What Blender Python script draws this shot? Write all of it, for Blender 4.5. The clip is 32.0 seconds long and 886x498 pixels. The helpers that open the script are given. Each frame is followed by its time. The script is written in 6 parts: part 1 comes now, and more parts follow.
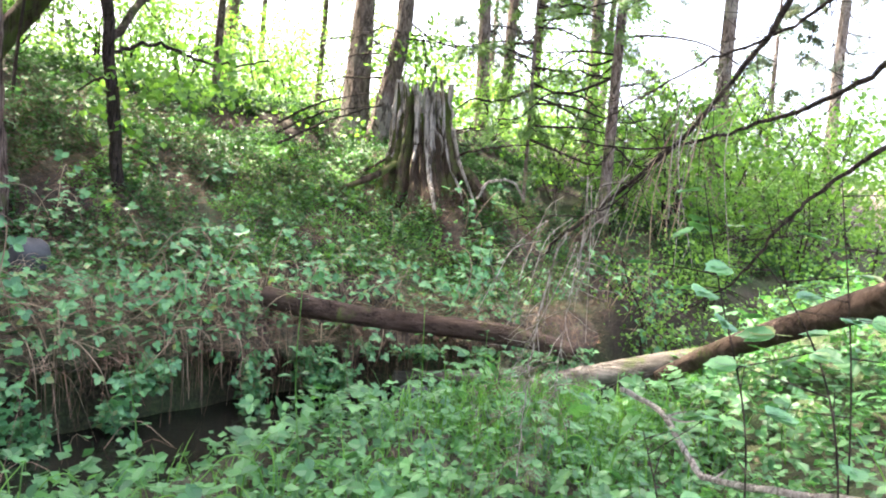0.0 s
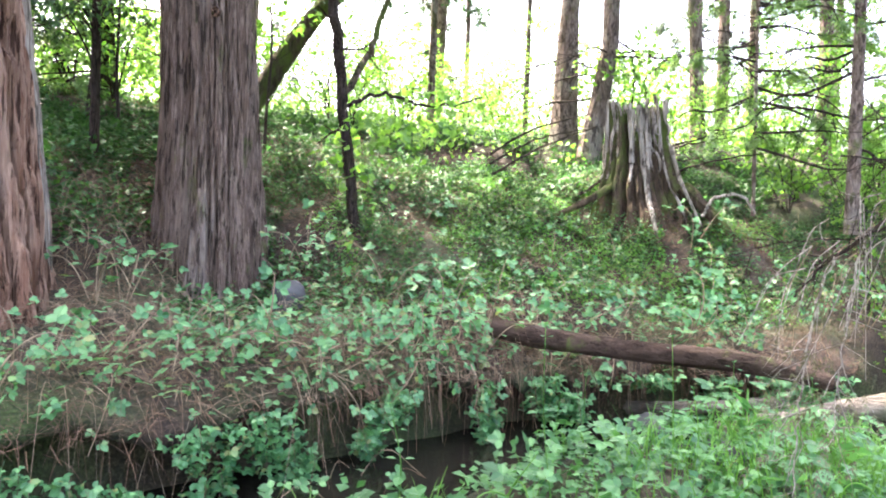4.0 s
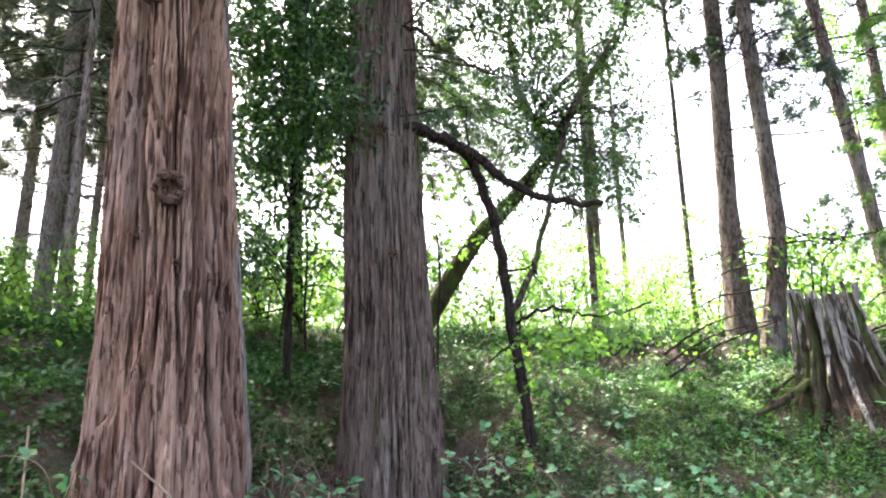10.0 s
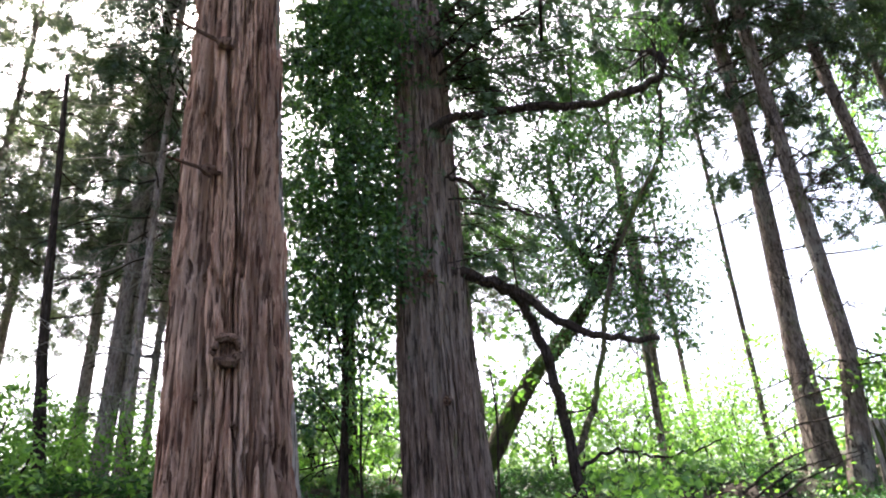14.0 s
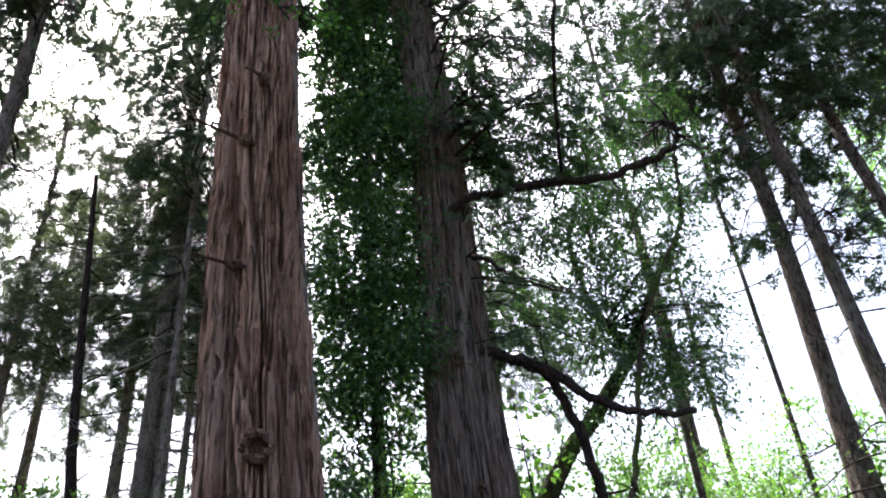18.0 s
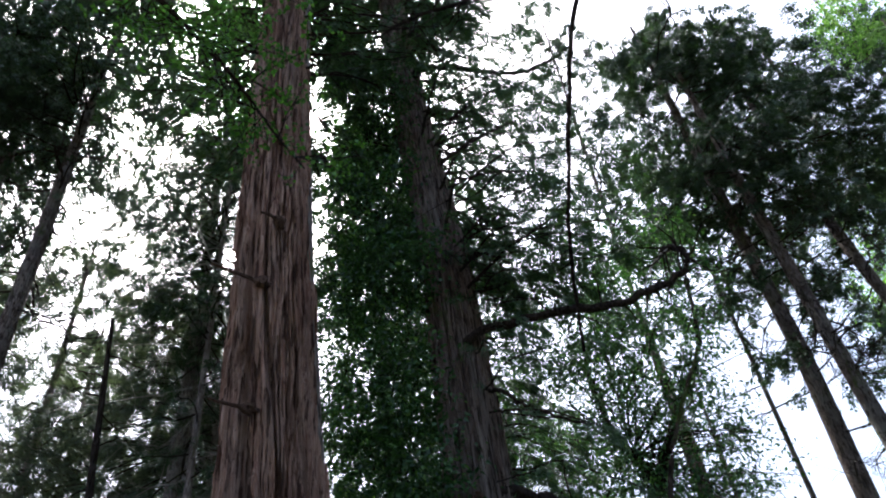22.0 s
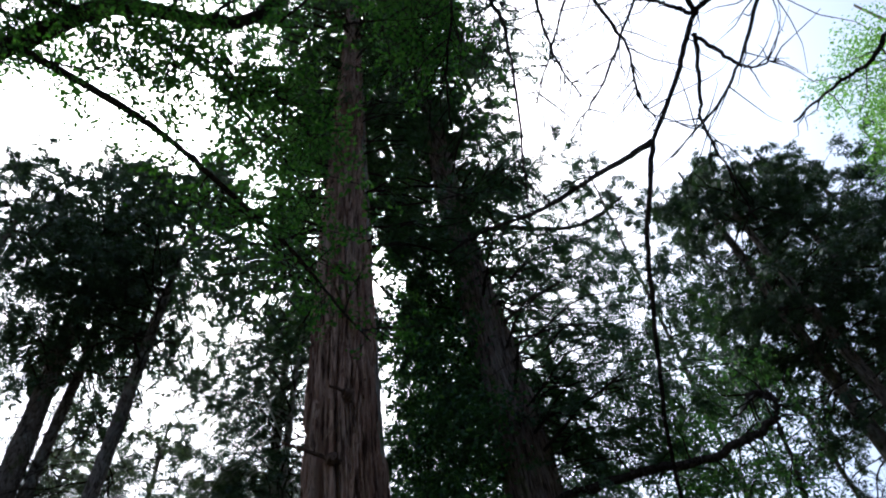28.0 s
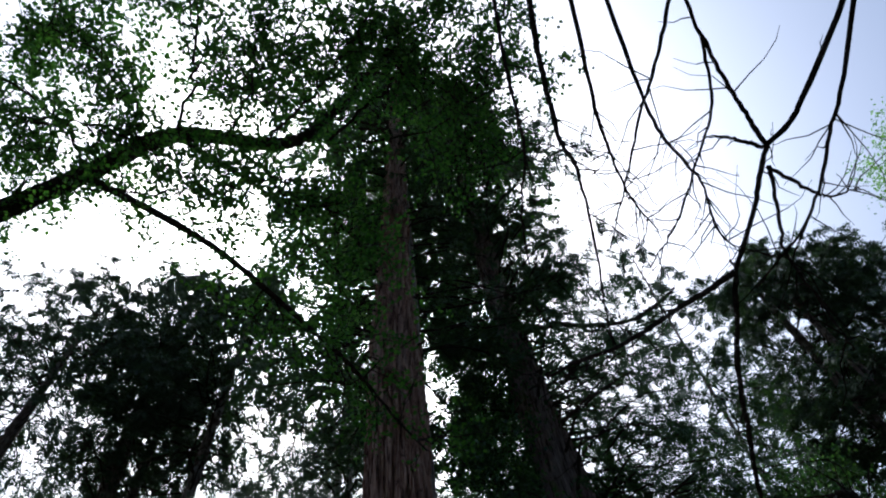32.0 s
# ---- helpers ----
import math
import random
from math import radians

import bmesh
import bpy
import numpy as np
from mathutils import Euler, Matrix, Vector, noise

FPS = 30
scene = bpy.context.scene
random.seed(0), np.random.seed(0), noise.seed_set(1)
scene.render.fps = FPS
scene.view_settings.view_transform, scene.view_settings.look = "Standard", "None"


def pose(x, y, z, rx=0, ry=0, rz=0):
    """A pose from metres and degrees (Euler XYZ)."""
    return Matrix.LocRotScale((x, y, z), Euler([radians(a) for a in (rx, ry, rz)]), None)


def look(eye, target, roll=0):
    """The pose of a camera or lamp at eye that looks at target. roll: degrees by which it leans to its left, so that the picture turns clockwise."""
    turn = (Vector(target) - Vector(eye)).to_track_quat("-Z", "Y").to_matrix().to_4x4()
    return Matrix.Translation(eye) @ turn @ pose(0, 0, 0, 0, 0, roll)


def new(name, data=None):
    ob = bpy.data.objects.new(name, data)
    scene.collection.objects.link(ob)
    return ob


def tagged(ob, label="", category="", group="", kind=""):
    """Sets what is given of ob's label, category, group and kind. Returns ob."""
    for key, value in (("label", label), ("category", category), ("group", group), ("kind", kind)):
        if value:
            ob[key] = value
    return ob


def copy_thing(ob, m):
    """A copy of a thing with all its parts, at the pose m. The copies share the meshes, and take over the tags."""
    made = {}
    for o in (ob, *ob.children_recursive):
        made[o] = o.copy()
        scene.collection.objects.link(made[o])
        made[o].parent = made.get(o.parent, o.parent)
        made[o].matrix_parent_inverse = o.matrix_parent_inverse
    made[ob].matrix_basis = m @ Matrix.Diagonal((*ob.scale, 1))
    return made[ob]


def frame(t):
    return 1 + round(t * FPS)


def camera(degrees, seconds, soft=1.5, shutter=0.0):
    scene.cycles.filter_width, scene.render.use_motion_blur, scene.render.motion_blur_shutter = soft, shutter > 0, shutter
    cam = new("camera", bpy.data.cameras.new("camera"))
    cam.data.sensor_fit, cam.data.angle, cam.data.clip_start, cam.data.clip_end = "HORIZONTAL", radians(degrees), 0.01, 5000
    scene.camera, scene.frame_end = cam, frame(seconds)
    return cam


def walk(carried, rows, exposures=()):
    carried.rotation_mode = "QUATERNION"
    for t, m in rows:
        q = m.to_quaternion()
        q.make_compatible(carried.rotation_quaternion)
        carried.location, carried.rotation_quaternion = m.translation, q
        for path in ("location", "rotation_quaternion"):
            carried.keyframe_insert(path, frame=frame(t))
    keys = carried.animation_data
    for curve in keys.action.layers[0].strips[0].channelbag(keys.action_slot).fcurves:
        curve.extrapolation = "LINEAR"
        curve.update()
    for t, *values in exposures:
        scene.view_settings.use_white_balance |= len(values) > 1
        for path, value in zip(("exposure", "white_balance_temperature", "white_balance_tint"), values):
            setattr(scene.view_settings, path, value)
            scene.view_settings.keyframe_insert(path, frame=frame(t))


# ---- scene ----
cam = camera(64.2, 32.0, 2.0)
PATH = [
    (0, (0.095, -0.06, 1.226), (0.062, 1.939, 1.155), 5.0),
    (0.5, (0.083, -0.067, 1.234), (0.012, 1.93, 1.158), 4.7),
    (1, (0.068, -0.062, 1.243), (-0.065, 1.932, 1.161), 4.1),
    (1.5, (0.038, -0.068, 1.252), (-0.159, 1.921, 1.175), 3.7),
    (2, (0.006, -0.085, 1.267), (-0.271, 1.895, 1.201), 3.2),
    (2.5, (-0.023, -0.087, 1.272), (-0.383, 1.879, 1.207), 2.7),
    (3, (-0.048, -0.091, 1.276), (-0.487, 1.859, 1.212), 2.5),
    (3.5, (-0.064, -0.092, 1.277), (-0.587, 1.838, 1.215), 2.0),
    (4, (-0.081, -0.091, 1.297), (-0.679, 1.817, 1.248), 1.7),
    (4.5, (-0.104, -0.096, 1.302), (-0.774, 1.788, 1.26), 1.7),
    (6.5, (-0.156, -0.118, 1.359), (-1.036, 1.675, 1.453), 0.8),
    (7, (-0.158, -0.12, 1.383), (-1.054, 1.662, 1.526), 0.1),
    (7.5, (-0.151, -0.125, 1.405), (-1.07, 1.64, 1.605), -0.5),
    (8, (-0.139, -0.133, 1.424), (-1.073, 1.614, 1.697), -0.9),
    (8.5, (-0.136, -0.137, 1.449), (-1.081, 1.593, 1.784), -1.0),
    (9, (-0.152, -0.155, 1.467), (-1.115, 1.554, 1.857), -1.1),
    (9.5, (-0.162, -0.169, 1.476), (-1.128, 1.524, 1.923), -1.5),
    (10, (-0.161, -0.181, 1.497), (-1.139, 1.492, 1.993), -1.5),
    (10.5, (-0.168, -0.187, 1.512), (-1.148, 1.469, 2.054), -1.7),
    (11, (-0.173, -0.195, 1.538), (-1.155, 1.447, 2.122), -1.6),
    (11.5, (-0.171, -0.208, 1.561), (-1.152, 1.416, 2.193), -1.7),
    (12, (-0.161, -0.213, 1.588), (-1.137, 1.387, 2.287), -2.3),
    (12.5, (-0.166, -0.22, 1.595), (-1.144, 1.346, 2.361), -2.9),
    (13, (-0.163, -0.225, 1.607), (-1.161, 1.312, 2.407), -3.0),
    (13.5, (-0.164, -0.228, 1.617), (-1.169, 1.291, 2.443), -3.3),
    (14, (-0.15, -0.23, 1.622), (-1.162, 1.271, 2.472), -3.6),
    (14.5, (-0.152, -0.233, 1.634), (-1.174, 1.248, 2.507), -3.8),
    (16.5, (-0.144, -0.248, 1.683), (-1.167, 1.175, 2.645), -4.8),
    (17, (-0.144, -0.252, 1.68), (-1.161, 1.158, 2.669), -5.2),
    (17.5, (-0.148, -0.254, 1.685), (-1.151, 1.148, 2.7), -5.6),
    (18, (-0.13, -0.259, 1.707), (-1.125, 1.135, 2.74), -5.9),
    (18.5, (-0.133, -0.26, 1.707), (-1.108, 1.118, 2.78), -6.2),
    (19, (-0.135, -0.26, 1.711), (-1.097, 1.101, 2.817), -6.4),
    (19.5, (-0.131, -0.27, 1.737), (-1.074, 1.063, 2.892), -6.9),
    (20, (-0.122, -0.283, 1.745), (-1.042, 1.018, 2.953), -7.5),
    (20.5, (-0.114, -0.292, 1.748), (-1.018, 0.983, 2.995), -7.8),
    (21, (-0.11, -0.299, 1.751), (-1.003, 0.956, 3.026), -8.0),
    (21.5, (-0.104, -0.303, 1.758), (-0.985, 0.937, 3.056), -8.1),
    (22, (-0.1, -0.31, 1.769), (-0.966, 0.918, 3.088), -8.3),
    (22.5, (-0.087, -0.31, 1.773), (-0.937, 0.9, 3.119), -8.5),
    (23, (-0.087, -0.317, 1.785), (-0.902, 0.876, 3.168), -9.1),
    (23.5, (-0.09, -0.318, 1.783), (-0.882, 0.846, 3.203), -9.4),
    (24, (-0.087, -0.319, 1.791), (-0.872, 0.818, 3.238), -9.6),
    (24.5, (-0.083, -0.325, 1.798), (-0.861, 0.777, 3.274), -9.7),
    (25, (-0.082, -0.327, 1.808), (-0.858, 0.736, 3.313), -9.7),
    (25.5, (-0.086, -0.329, 1.811), (-0.856, 0.701, 3.343), -9.8),
    (27.5, (-0.087, -0.328, 1.827), (-0.836, 0.601, 3.432), -9.3),
    (28, (-0.089, -0.339, 1.834), (-0.831, 0.553, 3.463), -9.3),
    (28.5, (-0.084, -0.337, 1.837), (-0.813, 0.524, 3.489), -9.3),
    (29, (-0.095, -0.356, 1.855), (-0.81, 0.472, 3.53), -9.3),
    (29.5, (-0.098, -0.368, 1.864), (-0.804, 0.428, 3.558), -9.1),
    (30, (-0.095, -0.372, 1.863), (-0.787, 0.389, 3.578), -8.8),
    (30.5, (-0.086, -0.374, 1.853), (-0.763, 0.357, 3.587), -8.7),
    (31, (-0.089, -0.377, 1.855), (-0.75, 0.321, 3.609), -8.5),
    (31.5, (-0.098, -0.381, 1.853), (-0.747, 0.293, 3.62), -8.3),
    (32, (-0.081, -0.392, 1.854), (-0.719, 0.254, 3.636), -7.7),
]
walk(cam, [(t, look(eye, target, roll)) for t, eye, target, roll in PATH],
     exposures=[(0, 3.7, 6500, 12), (4, 4.15, 6450, 14), (7, 4.12, 6400, 15), (8, 4.05, 6350, 15), (9, 3.8, 6300, 15), (14, 3.0, 6050, 15), (21, 1.75, 5550, 10), (25, 1.3, 5350, 7), (28, 0.7, 5200, 5), (32, 0.08, 5150, 5)])

# ---- sky, sun ----
world = bpy.data.worlds.new("forest_sky")
scene.world = world
world.use_nodes = True
wn = world.node_tree.nodes
sky = wn.new("ShaderNodeTexSky")
sky.sky_type, sky.sun_disc = "NISHITA", False
SUN_EL, SUN_AZ = 60.0, -64.0
sky.sun_elevation, sky.sun_rotation = radians(SUN_EL), radians(SUN_AZ)
sky.air_density, sky.dust_density, sky.ozone_density = 0.9, 9.5, 0.4
wn["Background"].inputs[1].default_value = 0.15
world.node_tree.links.new(sky.outputs[0], wn["Background"].inputs[0])
sun = new("sun", bpy.data.lights.new("sun", "SUN"))
sun.data.energy, sun.data.angle, sun.data.color = 3.2, radians(0.6), (1.0, 0.93, 0.8)
SUN_DIR = Vector((math.sin(radians(SUN_AZ)) * math.cos(radians(SUN_EL)), math.cos(radians(SUN_AZ)) * math.cos(radians(SUN_EL)), math.sin(radians(SUN_EL))))
sun.matrix_world = look(SUN_DIR * 60, (0, 0, 0))

# ---- materials ----
rng = np.random.default_rng(7)


def shader(name):
    m = bpy.data.materials.new(name)
    m.use_nodes = True
    nt = m.node_tree
    return m, nt, nt.nodes["Principled BSDF"]


def node(nt, kind, **values):
    n = nt.nodes.new(kind)
    for k, v in values.items():
        n.inputs[k.replace("_", " ")].default_value = v
    return n


def ramp(nt, source, stops):
    r = nt.nodes.new("ShaderNodeValToRGB")
    e = r.color_ramp.elements
    while len(e) < len(stops):
        e.new(0.5)
    for i, (at, col) in enumerate(stops):
        e[i].position, e[i].color = at, (*col, 1)
    nt.links.new(source, r.inputs[0])
    return r.outputs[0]


def noise_tex(nt, scale, detail=4.0, stretch=(1, 1, 1), rough=0.6, offset=(0, 0, 0)):
    co = nt.nodes.new("ShaderNodeTexCoord")
    mp = nt.nodes.new("ShaderNodeMapping")
    mp.inputs["Scale"].default_value = stretch
    mp.inputs["Location"].default_value = offset
    nt.links.new(co.outputs["Object"], mp.inputs["Vector"])
    n = node(nt, "ShaderNodeTexNoise", Scale=scale, Detail=detail, Roughness=rough)
    nt.links.new(mp.outputs[0], n.inputs["Vector"])
    return n.outputs["Fac"]


def mix(nt, fac, a, b, blend="MIX"):
    m = nt.nodes.new("ShaderNodeMix")
    m.data_type, m.blend_type = "RGBA", blend
    for socket, value in ((m.inputs["Factor"], fac), (m.inputs["A"], a), (m.inputs["B"], b)):
        if isinstance(value, (int, float)):
            socket.default_value = value
        elif isinstance(value, tuple):
            socket.default_value = (*value, 1)
        else:
            nt.links.new(value, socket)
    return m.outputs["Result"]


def bump(nt, bs, height, strength=0.5, distance=0.01):
    b = node(nt, "ShaderNodeBump", Strength=strength, Distance=distance)
    nt.links.new(height, b.inputs["Height"])
    nt.links.new(b.outputs[0], bs.inputs["Normal"])


def bark(name, dark, mid, pale, moss=0.0, grain=14.0, along=(1, 1, 0.07), furrow=0.8, grey=None):
    """Fibrous bark: fine torn fibres, plates in several tones, short cracks dark as inner bark and as painted shade,
    and weathered patches.
    """
    m, nt, bs = shader(name)
    wide = tuple(1.0 if k == 1 else k * 3.0 for k in along)
    short = tuple(1.0 if k == 1 else min(k * 1.6, 1.0) for k in along)
    fibre = noise_tex(nt, grain * 5.0, 8, along, 0.72)
    plate = noise_tex(nt, grain * 1.1, 4, wide, 0.6, (5, 2, 1))
    patch = noise_tex(nt, 1.6, 6, wide if along[2] != 1 else (1, 1, 1), 0.65)
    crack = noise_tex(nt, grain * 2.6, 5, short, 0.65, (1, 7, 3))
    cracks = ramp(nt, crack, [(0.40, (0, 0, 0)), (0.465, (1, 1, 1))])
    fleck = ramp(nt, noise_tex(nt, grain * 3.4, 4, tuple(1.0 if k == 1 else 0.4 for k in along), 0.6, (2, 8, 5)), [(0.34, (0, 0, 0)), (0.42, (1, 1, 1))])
    col = ramp(nt, fibre, [(0.38, tuple((x + y) / 2 for x, y in zip(dark, mid))), (0.49, mid), (0.62, pale)])
    col = mix(nt, ramp(nt, plate, [(0.46, (0, 0, 0)), (0.56, (0.7, 0.7, 0.7))]), col, mix(nt, 0.55, col, pale))
    col = mix(nt, ramp(nt, patch, [(0.36, (0.75, 0.75, 0.75)), (0.52, (0, 0, 0))]), col, tuple((x + 2 * y) / 3 for x, y in zip(dark, mid)))
    if grey:
        worn = noise_tex(nt, 2.3, 6, wide, 0.7, (9, 4, 6))
        col = mix(nt, ramp(nt, worn, [(0.5, (0, 0, 0)), (0.66, (0.65, 0.65, 0.65))]), col, grey)
    # crack colour holds the darker inner bark and the shade within furrows
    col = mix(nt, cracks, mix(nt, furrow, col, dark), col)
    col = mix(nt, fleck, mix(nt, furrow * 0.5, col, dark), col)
    if moss:
        grow = noise_tex(nt, 3.0, 6, (1, 1, 0.5), 0.7, (3, 1, 2))
        col = mix(nt, ramp(nt, grow, [(0.62 - 0.25 * moss, (0, 0, 0)), (0.75 - 0.2 * moss, (1, 1, 1))]), col, (0.07, 0.10, 0.022))
    nt.links.new(col, bs.inputs["Base Color"])
    bs.inputs["Roughness"].default_value = 0.95
    bs.inputs["Specular IOR Level"].default_value = 0.1
    rise = mix(nt, 0.4, mix(nt, 0.35, mix(nt, 0.4, cracks, fleck), plate), fibre)
    bump(nt, bs, rise, 1.0, 0.05)
    return m


def leafy(name, low, high, through_it=0.45, rough=0.5, odd=None):
    m, nt, bs = shader(name)
    geo = nt.nodes.new("ShaderNodeNewGeometry")
    info = nt.nodes.new("ShaderNodeObjectInfo")
    add = nt.nodes.new("ShaderNodeMath")
    add.operation = "ADD"
    nt.links.new(geo.outputs["Random Per Island"], add.inputs[0])
    nt.links.new(info.outputs["Random"], add.inputs[1])
    fr = nt.nodes.new("ShaderNodeMath")
    fr.operation = "FRACT"
    nt.links.new(add.outputs[0], fr.inputs[0])
    stops = [(0.0, low), (0.9, high)] + ([(0.97, odd)] if odd else [])
    col = ramp(nt, fr.outputs[0], stops)
    blot = noise_tex(nt, 9.0, 3)
    col = mix(nt, 0.5, col, ramp(nt, blot, [(0.3, (0.55, 0.6, 0.5)), (0.7, (1, 1, 1))]), "MULTIPLY")
    nt.links.new(col, bs.inputs["Base Color"])
    bs.inputs["Roughness"].default_value = rough
    tr = nt.nodes.new("ShaderNodeBsdfTranslucent")
    warm = mix(nt, 1.0, col, (1.35, 1.45, 0.75), "MULTIPLY")
    nt.links.new(warm, tr.inputs["Color"])
    ms = nt.nodes.new("ShaderNodeMixShader")
    ms.inputs[0].default_value = through_it
    nt.links.new(bs.outputs[0], ms.inputs[1])
    nt.links.new(tr.outputs[0], ms.inputs[2])
    nt.links.new(ms.outputs[0], nt.nodes["Material Output"].inputs[0])
    return m


def plain(name, low, high, scale=12.0, rough=0.9, stretch=(1, 1, 1), relief=0.4):
    m, nt, bs = shader(name)
    n = noise_tex(nt, scale, 5, stretch)
    big = noise_tex(nt, scale * 0.15, 3)
    geo = nt.nodes.new("ShaderNodeNewGeometry")
    col = ramp(nt, n, [(0.3, low), (0.7, high)])
    col = mix(nt, ramp(nt, big, [(0.4, (0, 0, 0)), (0.65, (0.5, 0.5, 0.5))]), col, low)
    col = mix(nt, 0.6, col, ramp(nt, geo.outputs["Random Per Island"], [(0, (0.5, 0.5, 0.5)), (1, (1.2, 1.15, 1.1))]), "MULTIPLY")
    nt.links.new(col, bs.inputs["Base Color"])
    bs.inputs["Roughness"].default_value = rough
    bump(nt, bs, n, relief, 0.01)
    return m


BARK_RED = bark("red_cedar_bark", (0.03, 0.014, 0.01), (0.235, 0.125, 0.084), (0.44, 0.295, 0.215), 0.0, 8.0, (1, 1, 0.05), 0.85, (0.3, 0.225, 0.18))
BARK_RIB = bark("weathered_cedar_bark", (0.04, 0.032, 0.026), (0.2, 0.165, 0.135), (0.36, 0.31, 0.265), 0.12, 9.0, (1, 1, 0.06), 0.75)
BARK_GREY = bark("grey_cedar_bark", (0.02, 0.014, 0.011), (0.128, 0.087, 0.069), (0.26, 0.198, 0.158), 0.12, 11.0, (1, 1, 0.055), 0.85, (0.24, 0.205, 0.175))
# trunks seen through haze: the veil is put into a lighter bark
BARK_HAZE = bark("hazed_conifer_bark", (0.07, 0.055, 0.048), (0.21, 0.165, 0.145), (0.4, 0.34, 0.3), 0.1, 9.0, (1, 1, 0.2), 0.7)
BARK_FAR = bark("conifer_bark", (0.035, 0.026, 0.022), (0.115, 0.085, 0.07), (0.25, 0.2, 0.17), 0.2, 9.0, (1, 1, 0.2), 0.8, (0.26, 0.24, 0.21))
KNOT = bark("knot_bark", (0.015, 0.009, 0.007), (0.11, 0.064, 0.045), (0.22, 0.14, 0.1), 0.0, 14.0, (1, 1, 1))
BARK_MOSS = bark("mossy_bark", (0.02, 0.016, 0.012), (0.06, 0.045, 0.033), (0.12, 0.09, 0.068), 0.66, 9.0)
BARK_DARK = bark("dark_branch_bark", (0.012, 0.009, 0.008), (0.034, 0.025, 0.021), (0.075, 0.057, 0.046), 0.0, 20.0)
BARK_GREYTWIG = bark("grey_twig_bark", (0.11, 0.095, 0.08), (0.28, 0.245, 0.21), (0.48, 0.44, 0.39), 0.0, 25.0)
STUMP_WOOD = bark("weathered_stump_wood", (0.03, 0.023, 0.017), (0.18, 0.155, 0.128), (0.46, 0.41, 0.35), 0.15, 7.0)
STUMP_MOSS = bark("rotten_mossy_wood", (0.02, 0.016, 0.012), (0.05, 0.035, 0.024), (0.1, 0.07, 0.048), 0.72, 9.0)
LOG_PALE = bark("pale_log_wood", (0.035, 0.03, 0.024), (0.1, 0.085, 0.068), (0.22, 0.19, 0.155), 0.2, 9.0, (0.1, 1, 1), 0.5)
LEAF_BRAMBLE = leafy("bramble_leaf", (0.04, 0.145, 0.055), (0.14, 0.33, 0.13), 0.35, 0.42, (0.2, 0.24, 0.09))
LEAF_HERB = leafy("herb_leaf", (0.03, 0.11, 0.038), (0.11, 0.265, 0.095), 0.4, 0.45)
LEAF_COVER = leafy("ground_cover_leaf", (0.016, 0.058, 0.016), (0.062, 0.155, 0.04), 0.42, 0.5)
LEAF_MAPLE = leafy("shrub_leaf", (0.07, 0.16, 0.03), (0.19, 0.34, 0.075), 0.55, 0.5)
LEAF_OAK = leafy("evergreen_leaf", (0.019, 0.054, 0.015), (0.062, 0.138, 0.034), 0.32, 0.38, (0.13, 0.24, 0.05))
LEAF_ALDER = leafy("alder_leaf", (0.03, 0.085, 0.014), (0.09, 0.2, 0.034), 0.42, 0.5)
NEEDLE = leafy("cedar_spray", (0.022, 0.052, 0.02), (0.06, 0.11, 0.034), 0.25, 0.55)
NEEDLE_FAR = leafy("fir_spray", (0.024, 0.048, 0.026), (0.055, 0.09, 0.042), 0.22, 0.55)
# haze over the conifers, mixed into a greyer, paler needle colour
NEEDLE_HAZE = leafy("hazed_fir_spray", (0.06, 0.08, 0.06), (0.14, 0.165, 0.12), 0.35, 0.6)
# bright young sprays, with sunlight put into the yellower green
NEEDLE_FRESH_LIT = leafy("fresh_sunlit_cedar_spray", (0.06, 0.13, 0.03), (0.15, 0.26, 0.06), 0.45, 0.5)
NEEDLE_DRY = leafy("dry_needles", (0.06, 0.06, 0.035), (0.14, 0.13, 0.075), 0.3, 0.7)
GRASS = leafy("grass_blade", (0.06, 0.17, 0.03), (0.13, 0.3, 0.05), 0.45, 0.5)
LITTER = plain("dry_litter", (0.075, 0.042, 0.024), (0.23, 0.14, 0.085), 8.0)
STRAW = plain("pale_dry_stem", (0.15, 0.105, 0.065), (0.38, 0.3, 0.2), 9.0)
LOG_WOOD = bark("wet_log_bark", (0.012, 0.008, 0.006), (0.048, 0.032, 0.024), (0.085, 0.06, 0.045), 0.2, 5.0, (0.3, 1, 1), 0.3)
STONE = plain("grey_stone", (0.022, 0.022, 0.024), (0.075, 0.074, 0.075), 7.0, 0.8)


def ground_material():
    m, nt, bs = shader("forest_floor")
    big = noise_tex(nt, 0.7, 4)
    mid = noise_tex(nt, 5.0, 6, rough=0.7)
    fine = noise_tex(nt, 45.0, 4, rough=0.7)
    brown = ramp(nt, fine, [(0.3, (0.015, 0.01, 0.007)), (0.5, (0.042, 0.027, 0.017)), (0.7, (0.1, 0.067, 0.042))])
    green = ramp(nt, fine, [(0.3, (0.018, 0.035, 0.01)), (0.7, (0.07, 0.13, 0.03))])
    col = mix(nt, ramp(nt, big, [(0.45, (0, 0, 0)), (0.62, (0.75, 0.75, 0.75))]), brown, green)
    col = mix(nt, 0.5, col, ramp(nt, mid, [(0.3, (0.4, 0.38, 0.35)), (0.7, (1.1, 1.1, 1.1))]), "MULTIPLY")
    nt.links.new(col, bs.inputs["Base Color"])
    bs.inputs["Roughness"].default_value = 0.95
    bump(nt, bs, fine, 0.8, 0.03)
    return m


def water_material():
    m, nt, bs = shader("creek_water")
    bs.inputs["Base Color"].default_value = (0.012, 0.011, 0.008, 1)
    bs.inputs["Roughness"].default_value = 0.06
    bs.inputs["IOR"].default_value = 1.33
    bump(nt, bs, noise_tex(nt, 9.0, 3, (1, 1.6, 1)), 0.12, 0.03)
    return m


FLOOR, WATER = ground_material(), water_material()


